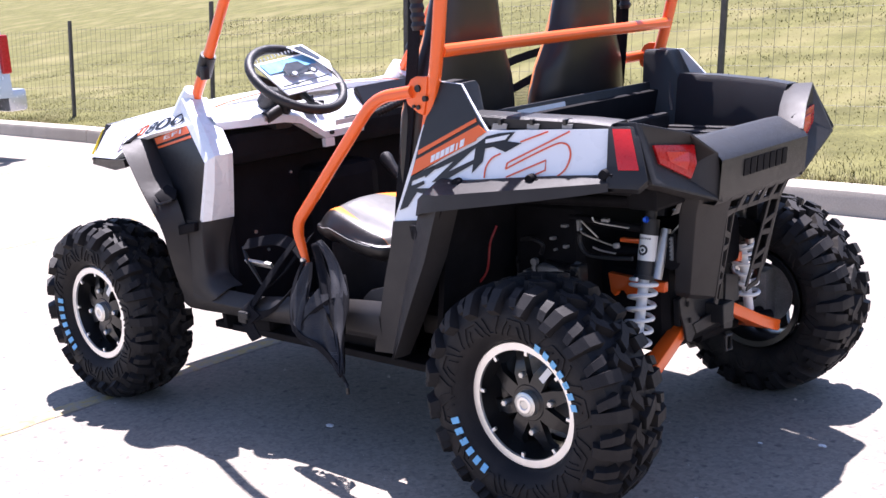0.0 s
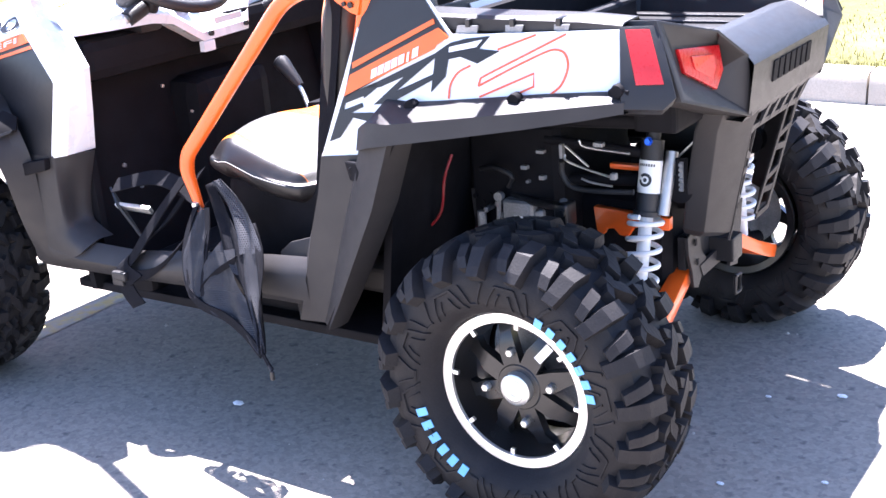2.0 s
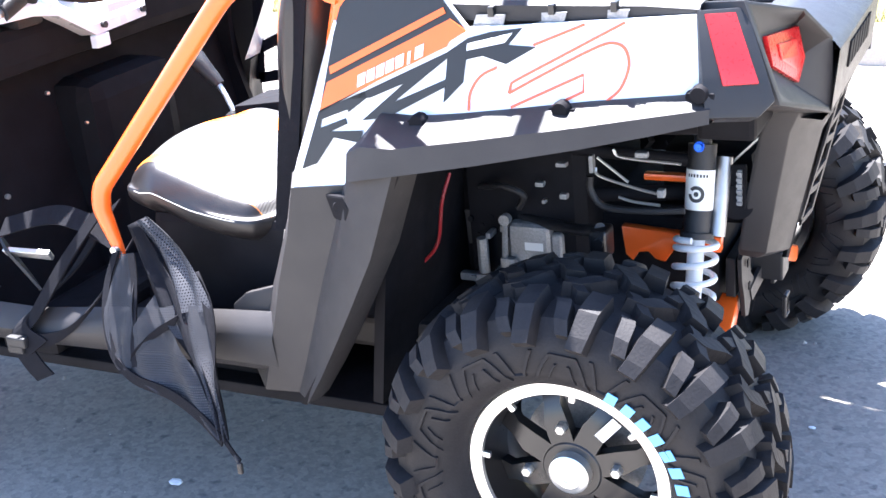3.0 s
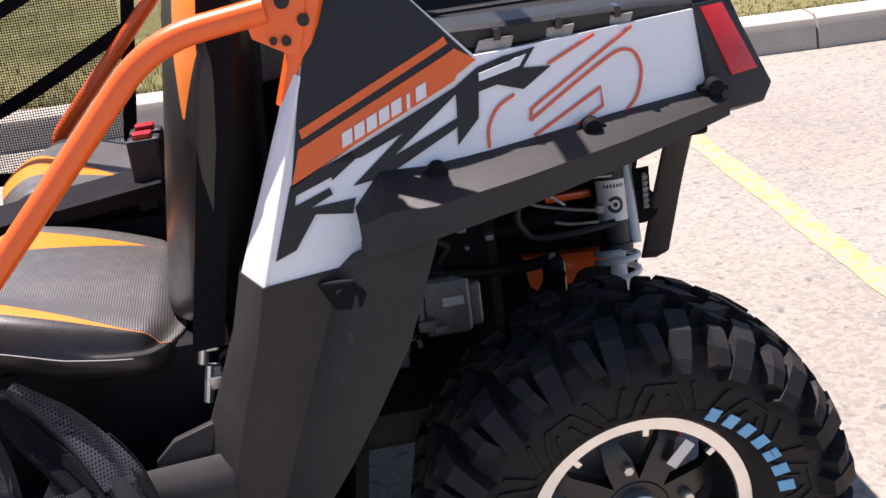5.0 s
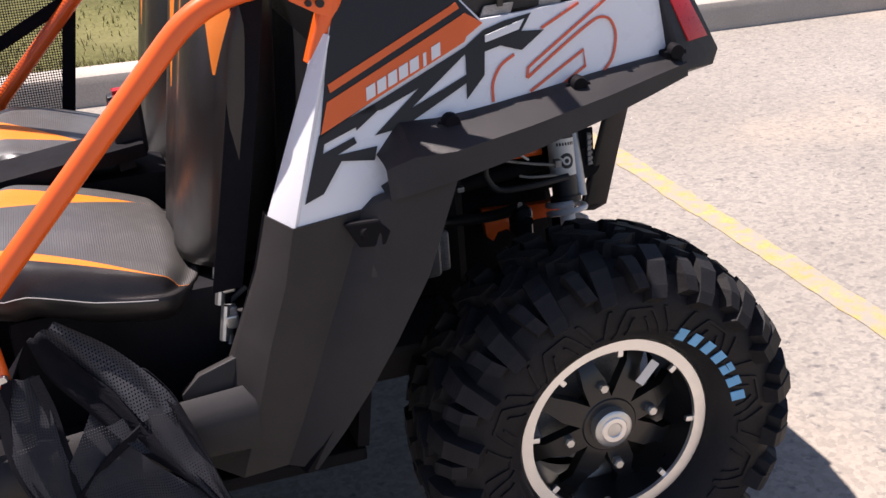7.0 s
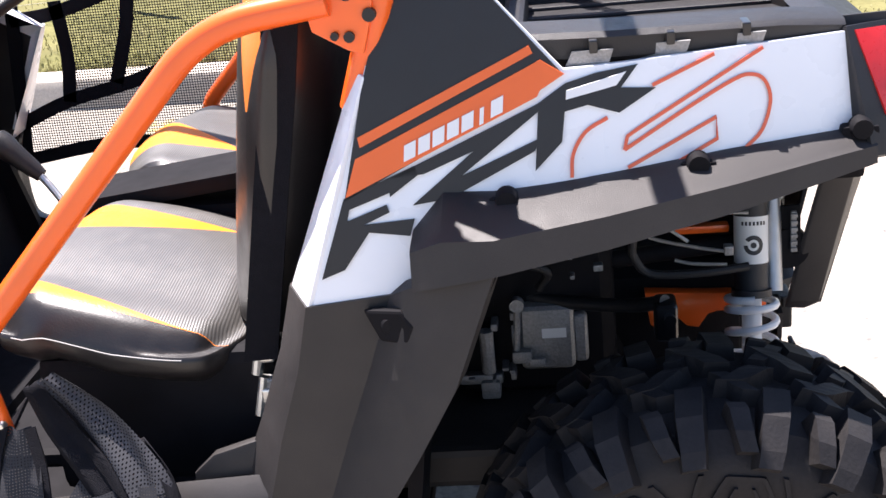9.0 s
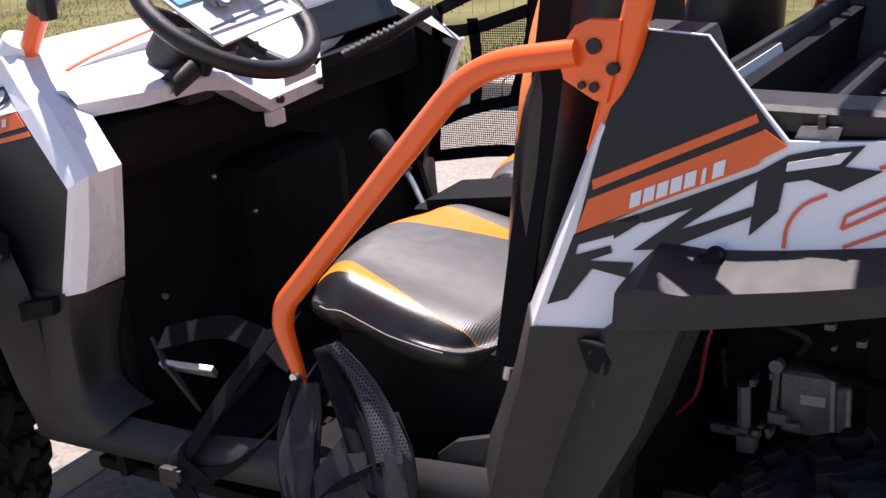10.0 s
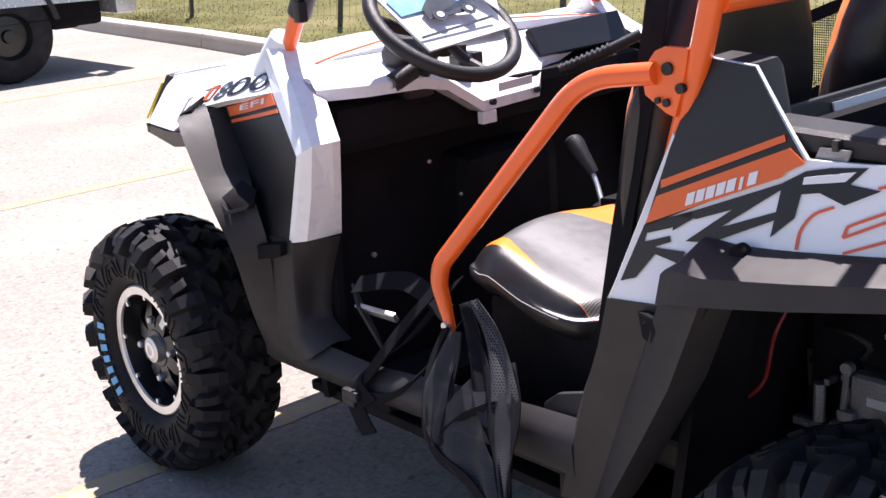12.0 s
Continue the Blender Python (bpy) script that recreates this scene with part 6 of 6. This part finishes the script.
# ---- grass ----
def grass():
    rg = random.Random(11)
    verts, faces = [], []

    def blade(x, y, z, h, w, a, bend):
        dx, dy = math.cos(a), math.sin(a)
        o = len(verts)
        verts.extend(((x - dy * w, y + dx * w, z), (x + dy * w, y - dx * w, z), (x + dx * bend * 0.4 - dy * w * 0.7, y + dy * bend * 0.4 + dx * w * 0.7, z + h * 0.6),
                      (x + dx * bend * 0.4 + dy * w * 0.7, y + dy * bend * 0.4 - dx * w * 0.7, z + h * 0.6), (x + dx * bend, y + dy * bend, z + h)))
        faces.extend(((o, o + 1, o + 3, o + 2), (o + 2, o + 3, o + 4)))
    for k in range(120000):
        f = rg.random()
        d = 0.16 + 9 * f ** 2.6
        x = -20 + 27 * rg.random() if d > 1.5 else -18 + 24 * rg.random()
        y = kerb_y(x) + d
        if noise.noise((x * 0.9, y * 0.9, 3)) + 0.55 < rg.random() * 0.8:
            continue
        s = 0.6 + 0.9 * (noise.noise((x * 0.35, y * 0.35, 9)) + 0.5)
        h = (0.012 + 0.022 * rg.random()) * s * (0.8 if d > 1 else 1.0)
        blade(x, y, ground_height(x, y) - 0.005, h, (0.0016 + 0.002 * rg.random()) * (1 + 0.25 * d), 6.283 * rg.random(), h * (0.3 + 0.7 * rg.random()))
    me = bpy.data.meshes.new("grass")
    me.from_pydata(verts, [], faces)
    me.materials.append(M["grass"])
    tagged(new("grass", me), "short half-dry green and straw grass blades", "grass", kind="stuff")


grass()


# ---- pebbles and scraps on the asphalt ----
def scraps():
    rg = random.Random(4)
    verts, faces = [], []
    for k in range(500):
        x, y = -4 + 7 * rg.random(), -3 + 6.2 * rg.random()
        r = 0.0025 + 0.006 * rg.random() ** 3
        o = len(verts)
        for a in range(5):
            verts.append((x + r * math.cos(a * 1.2566 + k) * (0.7 + 0.6 * rg.random()), y + r * math.sin(a * 1.2566 + k), 0.0))
        verts.append((x, y, r * 0.9))
        faces += [(o + a, o + (a + 1) % 5, o + 5) for a in range(5)]
    me = bpy.data.meshes.new("grit")
    me.from_pydata(verts, [], faces)
    me.materials.append(M["concrete"])
    tagged(new("grit", me), "loose pale grit scattered over asphalt", "grit", kind="stuff")
    for x, y, r in ((-1.0, -0.505, 0.016), (0.412, 0.175, 0.013), (0.40, -0.60, 0.012), (0.62, 0.42, 0.012), (0.25, 0.10, 0.008), (0.30, -0.35, 0.009), (0.5, -0.25, 0.008)):
        b = bmesh.new()
        bmesh.ops.create_icosphere(b, subdivisions=1, radius=1)
        for v in b.verts:
            v.co = Vector((x + v.co.x * r * 1.3, y + v.co.y * r * 0.8, 0.003 + max(v.co.z, -0.3) * r * 0.35)) + Vector((0.003, 0.002, 0)) * noise.noise(v.co * 3)
        tagged(part("paper_scrap", b, "decal_white"), "small white scrap lying on the asphalt", "litter", "scraps on the asphalt")


scraps()


# ---- parked pickup at the far kerb ----
def pickup():
    t = empty("pickup_truck", "silver pickup truck parked with its tail towards the kerb", "pickup truck")
    b = strips([[(0.0, 0.0, 0.62), (0.0, 0.03, 1.00), (0.0, 0.10, 1.32), (0.0, 0.9, 1.33), (0.0, 1.7, 1.32), (0.0, 1.77, 1.0), (0.0, 1.8, 0.62)],
                [(-2.0, 0.0, 0.66), (-2.0, 0.02, 1.02), (-2.0, 0.08, 1.36), (-2.0, 0.9, 1.37), (-2.0, 1.72, 1.36), (-2.0, 1.78, 1.02), (-2.0, 1.8, 0.66)]])
    bmesh.ops.holes_fill(b, edges=[e for e in b.edges if e.is_boundary])
    part("bed", bevel(b, 0.03), "silver", t, "silver cargo box", True)
    b = strips([[(-2.0, 0.05, 0.66), (-2.0, 0.05, 1.20), (-2.05, 0.2, 1.78), (-2.05, 1.6, 1.78), (-2.0, 1.75, 1.20), (-2.0, 1.75, 0.66)],
                [(-3.6, 0.05, 0.66), (-3.6, 0.05, 1.20), (-3.2, 0.2, 1.80), (-3.2, 1.6, 1.80), (-3.6, 1.75, 1.20), (-3.6, 1.75, 0.66)],
                [(-5.1, 0.1, 0.60), (-5.0, 0.1, 1.05), (-3.9, 0.2, 1.18), (-3.9, 1.6, 1.18), (-5.0, 1.7, 1.05), (-5.1, 1.7, 0.60)]])
    bmesh.ops.holes_fill(b, edges=[e for e in b.edges if e.is_boundary])
    part("cab", bevel(b, 0.03), "silver", t, "silver cab", True)
    part("bumper", box((-0.05, 0.02, 0.48), (0.16, 1.78, 0.70), 0.04), "silver", t, "silver rear bumper", True)
    part("tail_lamp", box((-0.08, -0.012, 0.86), (0.02, 0.14, 1.24), 0.02), "red", t, "red tail lamp")
    part("tail_lamp", box((-0.08, 1.66, 0.86), (0.02, 1.812, 1.24), 0.02), "red", t, "red tail lamp")
    part("underbody", join(box((-4.9, 0.2, 0.40), (-0.1, 1.6, 0.66), 0.05), box((-0.45, 0.5, 0.36), (-0.2, 1.2, 0.5), 0.03)), "matte", t)
    for x in (-1.05, -4.2):
        for y, tr in ((0.14, 1), (1.66, -1)):
            b = lathe([(0.20, 0.12), (0.33, 0.13), (0.385, 0.11), (0.40, 0.05), (0.40, -0.05), (0.385, -0.11), (0.33, -0.13), (0.20, -0.12)], 40)
            b.transform(pose(x, y, 0.40))
            w = part("wheel", b, "rubber", t, "black tyre", True)
            b = lathe([(0.20, -0.11 * tr), (0.17, -0.06 * tr), (0.06, -0.07 * tr), (0.05, -0.11 * tr), (0.0, -0.11 * tr)], 28)
            b.transform(pose(x, y, 0.40))
            part("rim", b, "gloss", w, "dark wheel", True)
            b = lathe([(0.41, 0.02), (0.46, 0.02), (0.46, -0.02), (0.41, -0.02)], 32)
            b.transform(pose(x, 0.02 if tr > 0 else 1.78, 0.44))
            for v in b.verts:
                v.co.z = max(v.co.z, 0.5)
            part("wheel_arch", b, "black", t, "black wheel arch")
    t.matrix_basis = pose(-9.45, 3.05, 0, 0, 0, 90)


pickup()
